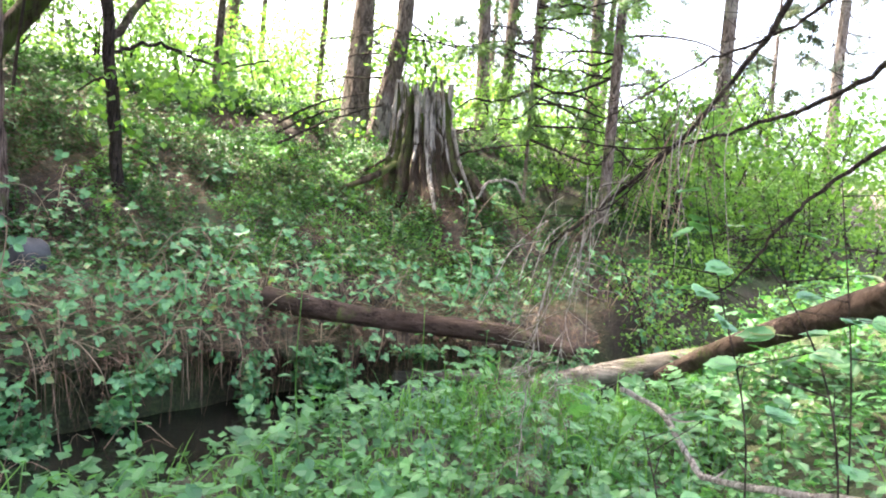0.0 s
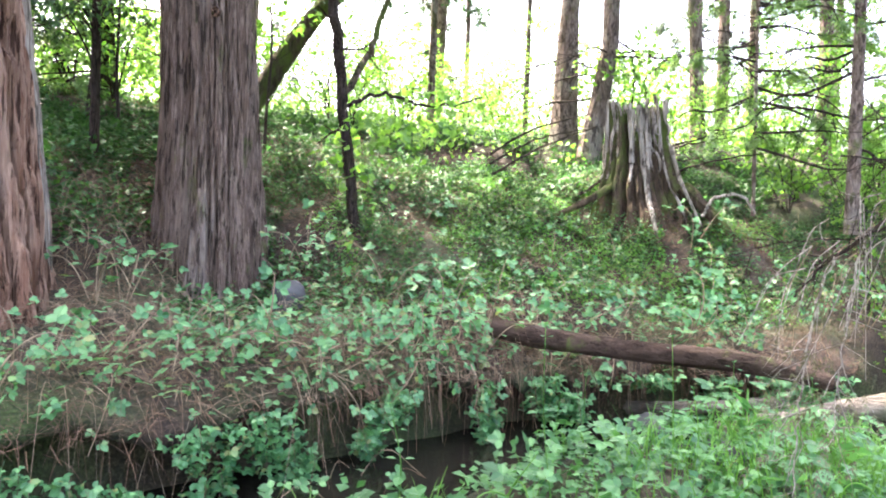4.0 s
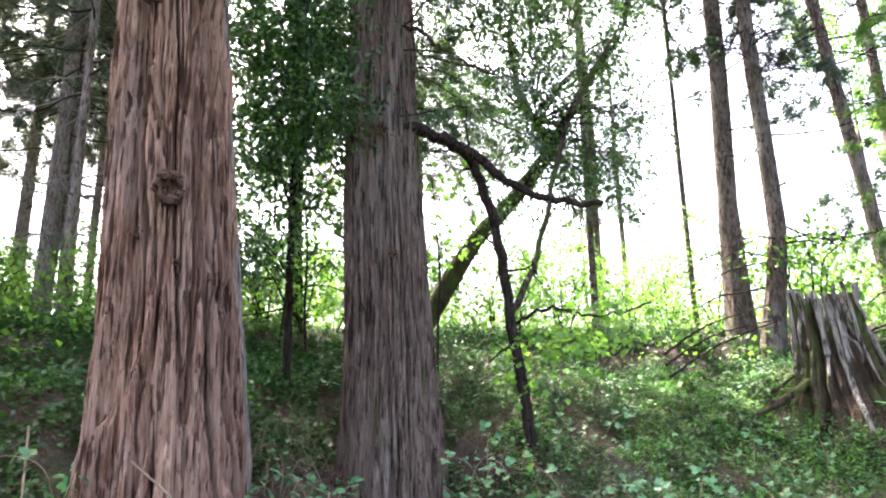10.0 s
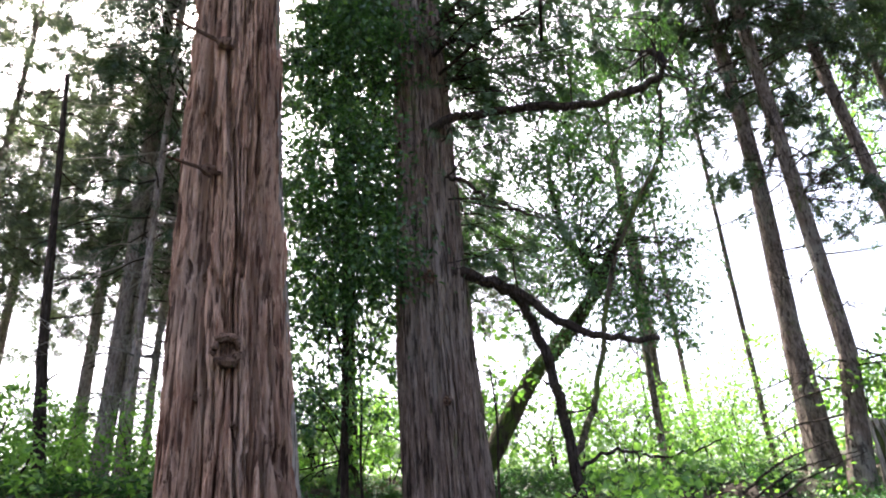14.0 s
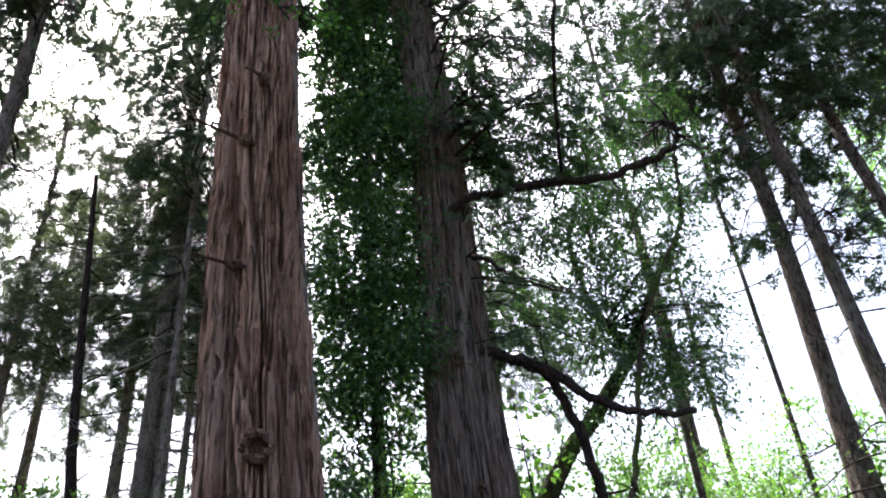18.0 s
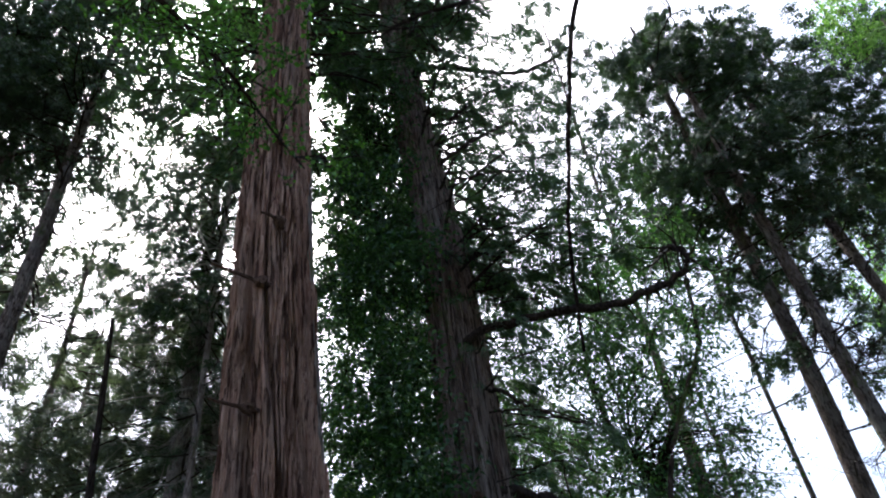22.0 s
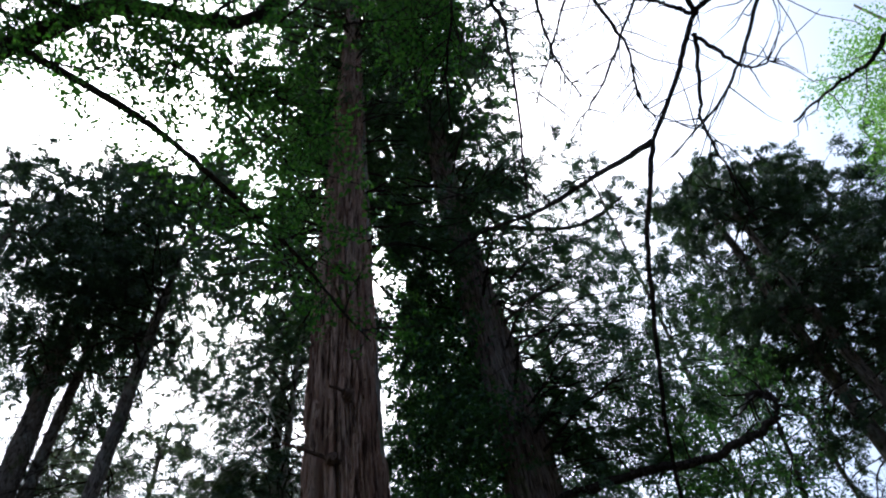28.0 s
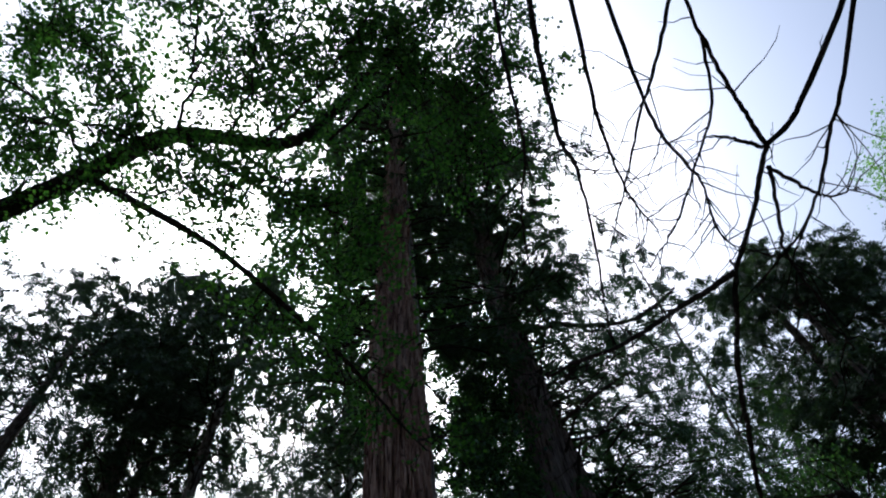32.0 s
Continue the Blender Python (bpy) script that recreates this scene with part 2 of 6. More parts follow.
# ---- mesh helpers ----
def np_mesh(name, verts, faces, material, smooth=False):
    """A mesh from arrays of corners and of faces that all have the same number of corners."""
    v, f = np.asarray(verts, np.float32), np.asarray(faces, np.int32)
    me = bpy.data.meshes.new(name)
    me.vertices.add(len(v))
    me.vertices.foreach_set("co", v.ravel())
    n, k = f.shape
    me.loops.add(n * k)
    me.loops.foreach_set("vertex_index", f.ravel())
    me.polygons.add(n)
    me.polygons.foreach_set("loop_start", np.arange(0, n * k, k, dtype=np.int32))
    me.polygons.foreach_set("use_smooth", np.full(n, smooth))
    me.update(calc_edges=True)
    me.materials.append(material)
    return me


def thing(name, at, label, category, group="", kind=""):
    ob = new(name)
    ob.location = at
    ob.empty_display_size = 0.1
    return tagged(ob, label, category, group, kind)


def adopt(ob, parent, label=""):
    """Parents a piece that is built in world coordinates."""
    ob.parent = parent
    base = Matrix.Translation(parent.location)
    if parent.parent:
        base = Matrix.Translation(parent.parent.location)
    ob.matrix_parent_inverse = base.inverted() if not parent.parent else Matrix()
    return tagged(ob, label)


def part(name, verts, faces, material, parent, label="", smooth=False):
    return adopt(new(name, np_mesh(name, verts, faces, material, smooth)), parent, label)


def joined(pieces):
    """One array of corners and one of faces from several."""
    vs, fs, n = [], [], 0
    for v, f in pieces:
        vs.append(v)
        fs.append(np.asarray(f) + n)
        n += len(v)
    return np.concatenate(vs), np.concatenate(fs)


def smooth_line(points, count):
    """A Catmull-Rom line of count points through the given ones (any number of columns)."""
    p = np.asarray(points, float)
    p = np.vstack([2 * p[0] - p[1], p, 2 * p[-1] - p[-2]])
    u = np.linspace(0, len(p) - 3 - 1e-6, count)
    i, t = u.astype(int), (u % 1)[:, None]
    a, b, c, d = p[i], p[i + 1], p[i + 2], p[i + 3]
    return 0.5 * (2 * b + (c - a) * t + (2 * a - 5 * b + 4 * c - d) * t**2 + (3 * b - a - 3 * c + d) * t**3)


def tube(line, radii, sides=6, rough=0.0):
    """A tube along a line, with a radius at each of its points."""
    p = np.asarray(line, float)
    n = len(p)
    r = np.broadcast_to(np.asarray(radii, float), n)
    t = np.gradient(p, axis=0)
    t /= np.linalg.norm(t, axis=1, keepdims=True) + 1e-9
    ref = np.where(np.abs(t[:, 2:3]) > 0.9, [[1.0, 0, 0]], [[0, 0, 1.0]])
    u = np.cross(ref, t)
    u /= np.linalg.norm(u, axis=1, keepdims=True) + 1e-9
    w = np.cross(t, u)
    a = np.linspace(0, 2 * np.pi, sides, endpoint=False)
    k = 1 + rough * rng.normal(size=(n, sides, 1))
    v = p[:, None] + r[:, None, None] * k * (np.cos(a)[None, :, None] * u[:, None] + np.sin(a)[None, :, None] * w[:, None])
    i, j = np.meshgrid(np.arange(n - 1), np.arange(sides), indexing="ij")
    j2 = (j + 1) % sides
    f = np.stack([i * sides + j, i * sides + j2, (i + 1) * sides + j2, (i + 1) * sides + j], -1).reshape(-1, 4)
    return v.reshape(-1, 3), f


def unit(v):
    return v / (np.linalg.norm(v, axis=-1, keepdims=True) + 1e-9)


LEAF = (np.array([[0, 0, 0], [0.42, 0.5, 0.10], [0.42, -0.5, 0.10], [0.5, 0, -0.03], [1, 0, -0.06]]), np.array([[0, 2, 3], [0, 3, 1], [3, 2, 4], [3, 4, 1]]))


def toothed_leaf():
    """A leaf with a toothed rim and a folded midrib."""
    rim = [(0.0, 0.0), (0.12, 0.26), (0.2, 0.3), (0.3, 0.44), (0.4, 0.42), (0.52, 0.46), (0.6, 0.36), (0.74, 0.32), (0.8, 0.18), (1.0, 0.0)]
    mid = [(x, 0.0, -0.04 - 0.06 * x) for x in (0.25, 0.55, 0.8)]
    v = [(x, y, 0.12 * y - 0.1 * x * x) for x, y in rim] + [(x, -y, 0.12 * y - 0.1 * x * x) for x, y in rim[1:-1]] + mid
    f = []
    up, low = list(range(10)), [0] + list(range(10, 18)) + [9]
    for side, turn in ((up, 1), (low, -1)):
        for q in range(9):
            x = (rim[q][0] + rim[q + 1][0]) / 2
            c = 18 + (0 if x < 0.4 else 1 if x < 0.68 else 2)
            f.append((side[q], c, side[q + 1]) if turn > 0 else (side[q], side[q + 1], c))
    f += [(4, 18, 19), (7, 19, 20), (13, 19, 18), (16, 20, 19)]
    return np.array(v), np.array(f)


def frond(pairs=5, spread=0.4, thin=0.05):
    """A flat spray: narrow pointed leaflets to both sides of a rib."""
    v, f = [], []
    for q in range(pairs * 2 + 1):
        x = (q // 2 + 0.4) / (pairs + 0.4)
        s = 0 if q == pairs * 2 else (1 if q % 2 else -1)
        long = spread * (1.15 - 0.75 * x) if s else 0.35
        ax, ay = (0.72, 0.69 * s) if s else (1, 0)
        b = np.array([x - 0.08 if s else 0.6, 0, 0.0])
        d, o = np.array([ax, ay, -0.12]), np.array([-ay, ax, 0]) if s else np.array([0, 1.0, 0])
        n = len(v)
        v += [b - o * thin, b + d * long, b + o * thin]
        f.append((n, n + 1, n + 2))
    return np.array(v), np.array(f)


FROND, FROND_FAR, FROND_FINE, TOOTHED = frond(3, 0.45, 0.052), frond(2, 0.55, 0.075), frond(2, 0.62, 0.045), toothed_leaf()


def scatter(shape, at, ahead, above, size, width=1.0):
    """Copies of one small shape at many places, in one mesh."""
    at, x = np.asarray(at), unit(np.asarray(ahead))
    y = unit(np.cross(above, x))
    z = np.cross(x, y)
    s = np.broadcast_to(np.asarray(size, float), len(at))[:, None, None]
    w = np.broadcast_to(np.asarray(width, float), len(at))[:, None, None]
    tv, tf = shape
    v = at[:, None] + s * (tv[None, :, 0:1] * x[:, None] + w * tv[None, :, 1:2] * y[:, None] + tv[None, :, 2:3] * z[:, None])
    f = tf[None] + (np.arange(len(at)) * len(tv))[:, None, None]
    return v.reshape(-1, 3), f.reshape(-1, tf.shape[1])


def vnoise(x, y, seed=0):
    """Smooth value noise on the plane."""
    xi, yi = np.floor(x).astype(np.int64), np.floor(y).astype(np.int64)
    fx, fy = x - xi, y - yi
    fx, fy = fx * fx * (3 - 2 * fx), fy * fy * (3 - 2 * fy)

    def h(a, b):
        n = (a * 374761393 + b * 668265263 + seed * 974711) & 0x7FFFFFFF
        n = ((n ^ (n >> 13)) * 1274126177) & 0x7FFFFFFF
        return ((n ^ (n >> 16)) & 0xFFFF) / 65535.0

    return (h(xi, yi) * (1 - fx) + h(xi + 1, yi) * fx) * (1 - fy) + (h(xi, yi + 1) * (1 - fx) + h(xi + 1, yi + 1) * fx) * fy


def step(a, b, x):
    t = np.clip((x - a) / (b - a), 0, 1)
    return t * t * (3 - 2 * t)


# ---- the lie of the land ----
CREEK = np.array([(-6.5, -3.0), (-4.2, 0.6), (-2.35, 3.55), (-1.6, 4.75), (-0.85, 5.6), (0.1, 6.1), (1.2, 6.5), (2.8, 7.4), (6.5, 9.0), (16.0, 12.0)])
WATER_Z = -0.34


def beyond(x, y):
    """Metres from the creek's middle, above 0 on the far side."""
    best = np.full(np.shape(x), 1e9)
    out = np.zeros(np.shape(x))
    for (ax, ay), (bx, by) in zip(CREEK[:-1], CREEK[1:]):
        dx, dy = bx - ax, by - ay
        t = np.clip(((x - ax) * dx + (y - ay) * dy) / (dx * dx + dy * dy), 0, 1)
        qx, qy = x - ax - t * dx, y - ay - t * dy
        d = np.hypot(qx, qy)
        side = np.where(dx * qy - dy * qx > 0, 1.0, -1.0)
        near = d < best
        best, out = np.where(near, d, best), np.where(near, d * side, out)
    return out


def height(x, y):
    x, y = np.asarray(x, float), np.asarray(y, float)
    s = beyond(x, y) + 0.25 * (vnoise(x * 1.7, y * 1.7, 3) - 0.5)
    far = -0.55 + 0.95 * step(0.45, 0.8, s) + 0.53 * np.clip(s - 0.75, 0, 4.4) + 0.16 * np.clip(s - 5.15, 0, 5) - 0.05 * np.clip(s - 12, 0, 14)
    far = far - 0.42 * np.exp(-((x + 3.7) ** 2 + (y - 5.2) ** 2) / 0.9) - 0.25 * np.exp(-((x + 4.3) ** 2 + (y - 3.2) ** 2) / 0.8)
    far = far + 0.25 * np.exp(-((x + 0.35) ** 2 + (y - 8.9) ** 2) / 0.7)
    near = -0.55 + 0.5 * step(0.75, 1.3, -s) + 0.9 * step(1.4, 3.4, x) * step(0.4, 1.6, -s) - 0.02 * np.clip(-s - 2, 0, 6)
    z = np.where(s > 0, far, near)
    rough = 0.16 * (vnoise(x * 1.3, y * 1.3, 1) - 0.5) + 0.09 * (vnoise(x * 3.7, y * 3.7, 2) - 0.5) + 0.05 * (vnoise(x * 9, y * 9, 5) - 0.5)
    return z + rough * step(0.2, 0.7, np.abs(s)) + 0.6 * (vnoise(x * 0.12, y * 0.12, 8) - 0.5) * step(9, 20, np.hypot(x, y))


def lip_fall(s):
    """Height of the lip's top over a place that lies s metres beyond the creek's middle."""
    return 0.44 - 0.4 * np.clip((0.85 - s) / 0.75, 0, 1) ** 2


def cover_z(x, y):
    """The ground, or the turf that hangs out over the cut bank."""
    x, y = np.asarray(x, float), np.asarray(y, float)
    s = beyond(x, y)
    on = (s > 0.17) & (s < 0.85) & (x > -5.0) & (x < 1.6)
    return np.maximum(height(x, y), np.where(on, lip_fall(s), -9.0))


def lines_of(lo, hi, a, b, fine):
    inner = np.arange(lo, hi, fine)
    k = np.geomspace(fine * 1.5, b, 34).cumsum()
    k = k * (a / k[-1])
    return np.concatenate([lo - k[::-1] - fine, inner, hi + k])


gx, gy = lines_of(-8.0, 4.5, 600, 70, 0.065), lines_of(0.3, 11.5, 600, 70, 0.065)
GX, GY = np.meshgrid(gx, gy, indexing="ij")
GZ = height(GX, GY)
gi, gj = np.meshgrid(np.arange(len(gx) - 1), np.arange(len(gy) - 1), indexing="ij")
q = gi * len(gy) + gj
ground = new("ground", np_mesh("ground", np.stack([GX, GY, GZ], -1).reshape(-1, 3), np.stack([q, q + len(gy), q + len(gy) + 1, q + 1], -1).reshape(-1, 4), FLOOR, True))
tagged(ground, "brown forest floor of needles, soil and moss", "ground", kind="structure")

# water in the creek bed
cl = smooth_line(CREEK, 90)
side = unit(np.gradient(cl, axis=0)[:, ::-1] * [-1, 1])
wv, wf = [], []
for k, off in enumerate((-1.2, -0.7, -0.2, 0.2, 0.6)):
    wv.append(np.column_stack([cl + side * off, np.full(len(cl), WATER_Z)]))
wv = np.stack(wv, 1).reshape(-1, 3)
for a in range(len(cl) - 1):
    for b in range(4):
        wf.append((a * 5 + b, a * 5 + b + 1, a * 5 + b + 6, a * 5 + b + 5))
water = new("water", np_mesh("water", wv, np.array(wf)[:, ::-1], WATER, True))
tagged(water, "dark shallow creek water between two banks", "water", kind="structure")


# turf and roots that overhang the cut bank
lip_line = smooth_line(CREEK[0:8], 520)
lip_side = unit(np.gradient(lip_line, axis=0)[:, ::-1] * [-1, 1])
on = (lip_line[:, 0] > -5.2) & (lip_line[:, 0] < 1.8)
lip_line, lip_side = lip_line[on], lip_side[on]
arc = np.arange(len(lip_line)) * 0.03
edge = 0.1 + 0.2 * vnoise(arc * 1.7, arc * 0, 41) + 0.1 * vnoise(arc * 6, arc * 0, 42)
lv = []
for k in range(14):
    t = k / 6 if k < 7 else (13 - k) / 6
    off = 0.95 + (edge - 0.95) * t
    p = lip_line + lip_side * off[:, None]
    z = lip_fall(off) + 0.05 * (vnoise(p[:, 0] * 5, p[:, 1] * 5, 43) - 0.5) + 0.03 * (vnoise(p[:, 0] * 14, p[:, 1] * 14, 44) - 0.5)
    if k >= 7:
        z = z - 0.05 - 0.1 * (1 - t) - 0.06 * vnoise(p[:, 0] * 4, p[:, 1] * 4, 45)
    lv.append(np.column_stack([p, z]))
lv = np.stack(lv, 1)
n = len(lip_line)
i, j = np.meshgrid(np.arange(n - 1), np.arange(14), indexing="ij")
j2 = (j + 1) % 14
lip_faces = np.stack([i * 14 + j, i * 14 + j2, (i + 1) * 14 + j2, (i + 1) * 14 + j], -1).reshape(-1, 4)
tagged(new("ground_lip", np_mesh("ground_lip", lv.reshape(-1, 3), lip_faces, FLOOR, True)), "turf and roots overhanging the dark creek", "ground", kind="structure")


# ---- trees ----
def axis_at(axis, z):
    a = np.asarray(axis, float)
    return np.stack([np.interp(z, a[:, 2], a[:, k]) for k in (0, 1, 3)], -1)


def bark_trunk(axis, around=120, tall=260, strips=30, deep=0.03, flare=0.3, lobes=6, seed=1, top=None, seam=2.5):
    """A trunk in stringy bark: furrows that branch and close, plates with ragged ends. axis: rows of x, y, z, radius.
    The rows stand closer up to the height top; seam is the bearing at which the bark meets itself."""
    g = np.random.default_rng(seed)
    z0, z1 = axis[0][2], axis[-1][2]
    if top is None:
        z = np.linspace(z0, z1, tall)
    else:
        low = int(tall * 0.72)
        z = np.concatenate([np.linspace(z0, top, low, endpoint=False), np.linspace(top, z1, tall - low)])
    c = axis_at(axis, z)
    th = seam + np.linspace(0, 2 * np.pi, around, endpoint=False)
    Z, TH = np.meshgrid(z, th, indexing="ij")
    R = c[:, 2][:, None]
    U = (TH - seam) / (2 * np.pi) * strips
    # the strips lean and wander a little on their way up
    X = U + 0.9 * (vnoise(Z * 0.35, U * 0.25, seed) - 0.5) + 0.4 * (vnoise(Z * 1.1, U * 0.6, seed + 1) - 0.5) + 0.12 * (vnoise(Z * 3.0, U * 1.6, seed + 2) - 0.5) + g.uniform(-0.05, 0.05) * Z

    def furrow(k, l, thin, wide, n):
        return 1 - step(thin, wide, np.abs(vnoise(X * k, Z * l, seed + n) - 0.5))

    main = furrow(1.0, 0.3, 0.045, 0.12, 11)
    second = furrow(1.9, 0.62, 0.02, 0.09, 12)
    third = furrow(4.1, 1.4, 0.0, 0.12, 13)
    plate = step(0.40, 0.47, vnoise(X * 1.1 + 31, Z * 0.8, seed + 14)) * 0.45 + step(0.5, 0.56, vnoise(X * 2.3 + 7, Z * 2.2, seed + 15)) * 0.35
    fibre = vnoise(X * 6.0, Z * 4.0, seed + 16) - 0.5
    rel = deep * (0.25 + 0.55 * plate - 0.95 * main - 0.5 * second * (1 - main) - 0.25 * third + 0.3 * fibre)
    foot = np.exp(-(Z - z0) / 0.55)
    lob = 0.5 + 0.5 * np.sin(lobes * TH + g.uniform(0, 6) + 0.6 * np.sin(2 * TH))
    rad = R * (1 + flare * foot * (0.35 + 0.9 * lob)) + rel * np.clip(R / 0.4, 0.1, 1.1)
    v = np.stack([c[:, 0][:, None] + rad * np.cos(TH), c[:, 1][:, None] + rad * np.sin(TH), Z], -1).reshape(-1, 3)
    i, j = np.meshgrid(np.arange(tall - 1), np.arange(around), indexing="ij")
    j2 = (j + 1) % around
    f = np.stack([i * around + j, i * around + j2, (i + 1) * around + j2, (i + 1) * around + j], -1).reshape(-1, 4)
    return v, f


def in_ball(n, centre, radii, shell=0.5):
    d = unit(rng.normal(size=(n, 3)))
    r = rng.uniform(shell**3, 1, (n, 1)) ** (1 / 3)
    wob = 1 + 0.35 * (vnoise(d[:, 0] * 3 + centre[0], d[:, 1] * 3 + d[:, 2] * 2 + centre[2], 4) - 0.5)[:, None]
    return np.asarray(centre) + d * r * wob * np.asarray(radii), d


def clumps(centre, radii, count, each, spread, shell=0.25):
    """Places in clumps within an uneven ball, and the ways the leaves point."""
    c, d = in_ball(count, centre, radii, shell)
    k = rng.poisson(each, count).clip(2)
    idx = np.repeat(np.arange(count), k)
    p = c[idx] + rng.normal(size=(len(idx), 3)) * spread * np.array([1, 1, 0.6])
    return c, d, p, d[idx]


def leaves_on(centre, radii, count, size=0.07, each=26, spread=0.12, hang=0.4, width=0.58, bunch=1.0):
    c, d, p, w = clumps(centre, radii, max(int(count / bunch), 6), each * bunch, spread * bunch**0.45)
    ahead = w * 0.5 + rng.normal(size=w.shape) * 0.8 - [0, 0, hang]
    above = rng.normal(size=w.shape) * 0.6 + [0, 0, 1.0]
    return c, scatter(LEAF, p, ahead, above, size * rng.uniform(0.6, 1.3, len(p)), width)


def limb_line(a, b, sag, count=12, wig=0.05):
    a, b = np.asarray(a, float), np.asarray(b, float)
    m = (a + b) / 2 + [0, 0, sag] + rng.normal(size=3) * wig * np.linalg.norm(b - a)
    far = np.linalg.norm(b - a)
    k1, k2 = a * 0.5 + m * 0.5 + rng.normal(size=3) * wig * far * 0.6, b * 0.5 + m * 0.5 + rng.normal(size=3) * wig * far * 0.6
    return smooth_line([a, k1, m, k2, b], count)


def twiggy(line, n, reach, thick, lines=None):
    """Side twigs along a limb; their lines too, if a list is given for them."""
    out = []
    for _ in range(n):
        i = int(rng.uniform(0.25, 0.98) * (len(line) - 1))
        t = line[min(i + 1, len(line) - 1)] - line[i - 1]
        d = unit(unit(t) * 0.6 + rng.normal(size=3) * 0.7)
        L = reach * rng.uniform(0.4, 1.2)
        e = line[i] + d * L + [0, 0, rng.normal() * 0.15 * L]
        way = limb_line(line[i], e, -0.06 * L, 5, 0.06)
        if lines is not None:
            lines.append(way)
        out.append(tube(way, np.linspace(thick, thick * 0.25, 5), 3))
    return out


def crown_part(tree, axis, mass, kind, material, limbs, limb_r, bark_mat, sag=-0.2, size=None, lift=0.4, twigs=10):
    """One mass of foliage of a tree, with the limbs that carry it."""
    centre, radii, count = mass
    pieces = []
    if kind == "leaf":
        c, got = leaves_on(centre, radii, count, size or 0.07, bunch=2.6)
        pieces.append(got)
    else:
        limbs = int(limbs * 1.6)
        c, _ = in_ball(limbs, centre, radii, 0.55)
        size = size or 0.24
    for k in range(limbs):
        e = c[k] if kind == "needle" else c[rng.integers(len(c))]
        z = min(max(e[2] - lift * rng.uniform(0.3, 1.6), axis[0][2] + 0.5), axis[-1][2] - 0.2)
        a = axis_at(axis, np.array([z]))[0]
        line = limb_line((a[0], a[1], z), e, sag, 14)
        if kind == "needle":
            n = max(int(count * 9 / limbs), 12)
            u = rng.uniform(0.22, 1.0, n) ** 0.8
            i = u * 12.99
            lo = i.astype(int)
            p = line[lo] + (line[lo + 1] - line[lo]) * (i - lo)[:, None]
            t = unit(line[lo + 1] - line[lo])
            out = unit(np.cross(t, [0, 0, 1.0])) * rng.choice([-1.0, 1.0], n)[:, None]
            reach = np.linalg.norm(line[-1] - line[0]) * (0.34 - 0.22 * u) * np.abs(rng.normal(size=n)) + 0.03
            p = p + out * reach[:, None] + t * reach[:, None] * 0.5 - np.array([0, 0, 1.0]) * (reach * rng.uniform(0.1, 0.8, n))[:, None] + rng.normal(size=(n, 3)) * 0.04
            ahead = t * 0.7 + out * 0.6 + rng.normal(size=(n, 3)) * 0.3 - [0, 0, 0.55]
            pieces.append(scatter(FROND, p, ahead, rng.normal(size=(n, 3)) * 0.5 + [0, 0, 1.0], size * rng.uniform(0.5, 1.2, n)))
        if kind == "leaf" or k % 2 == 0:
            v, f = joined([tube(line, np.linspace(limb_r, limb_r * 0.2, 14), 5)] + twiggy(line, twigs, 0.6, limb_r * 0.25))
            part("branch", v, f, bark_mat, tree)
    part("foliage", *joined(pieces), material, tree)


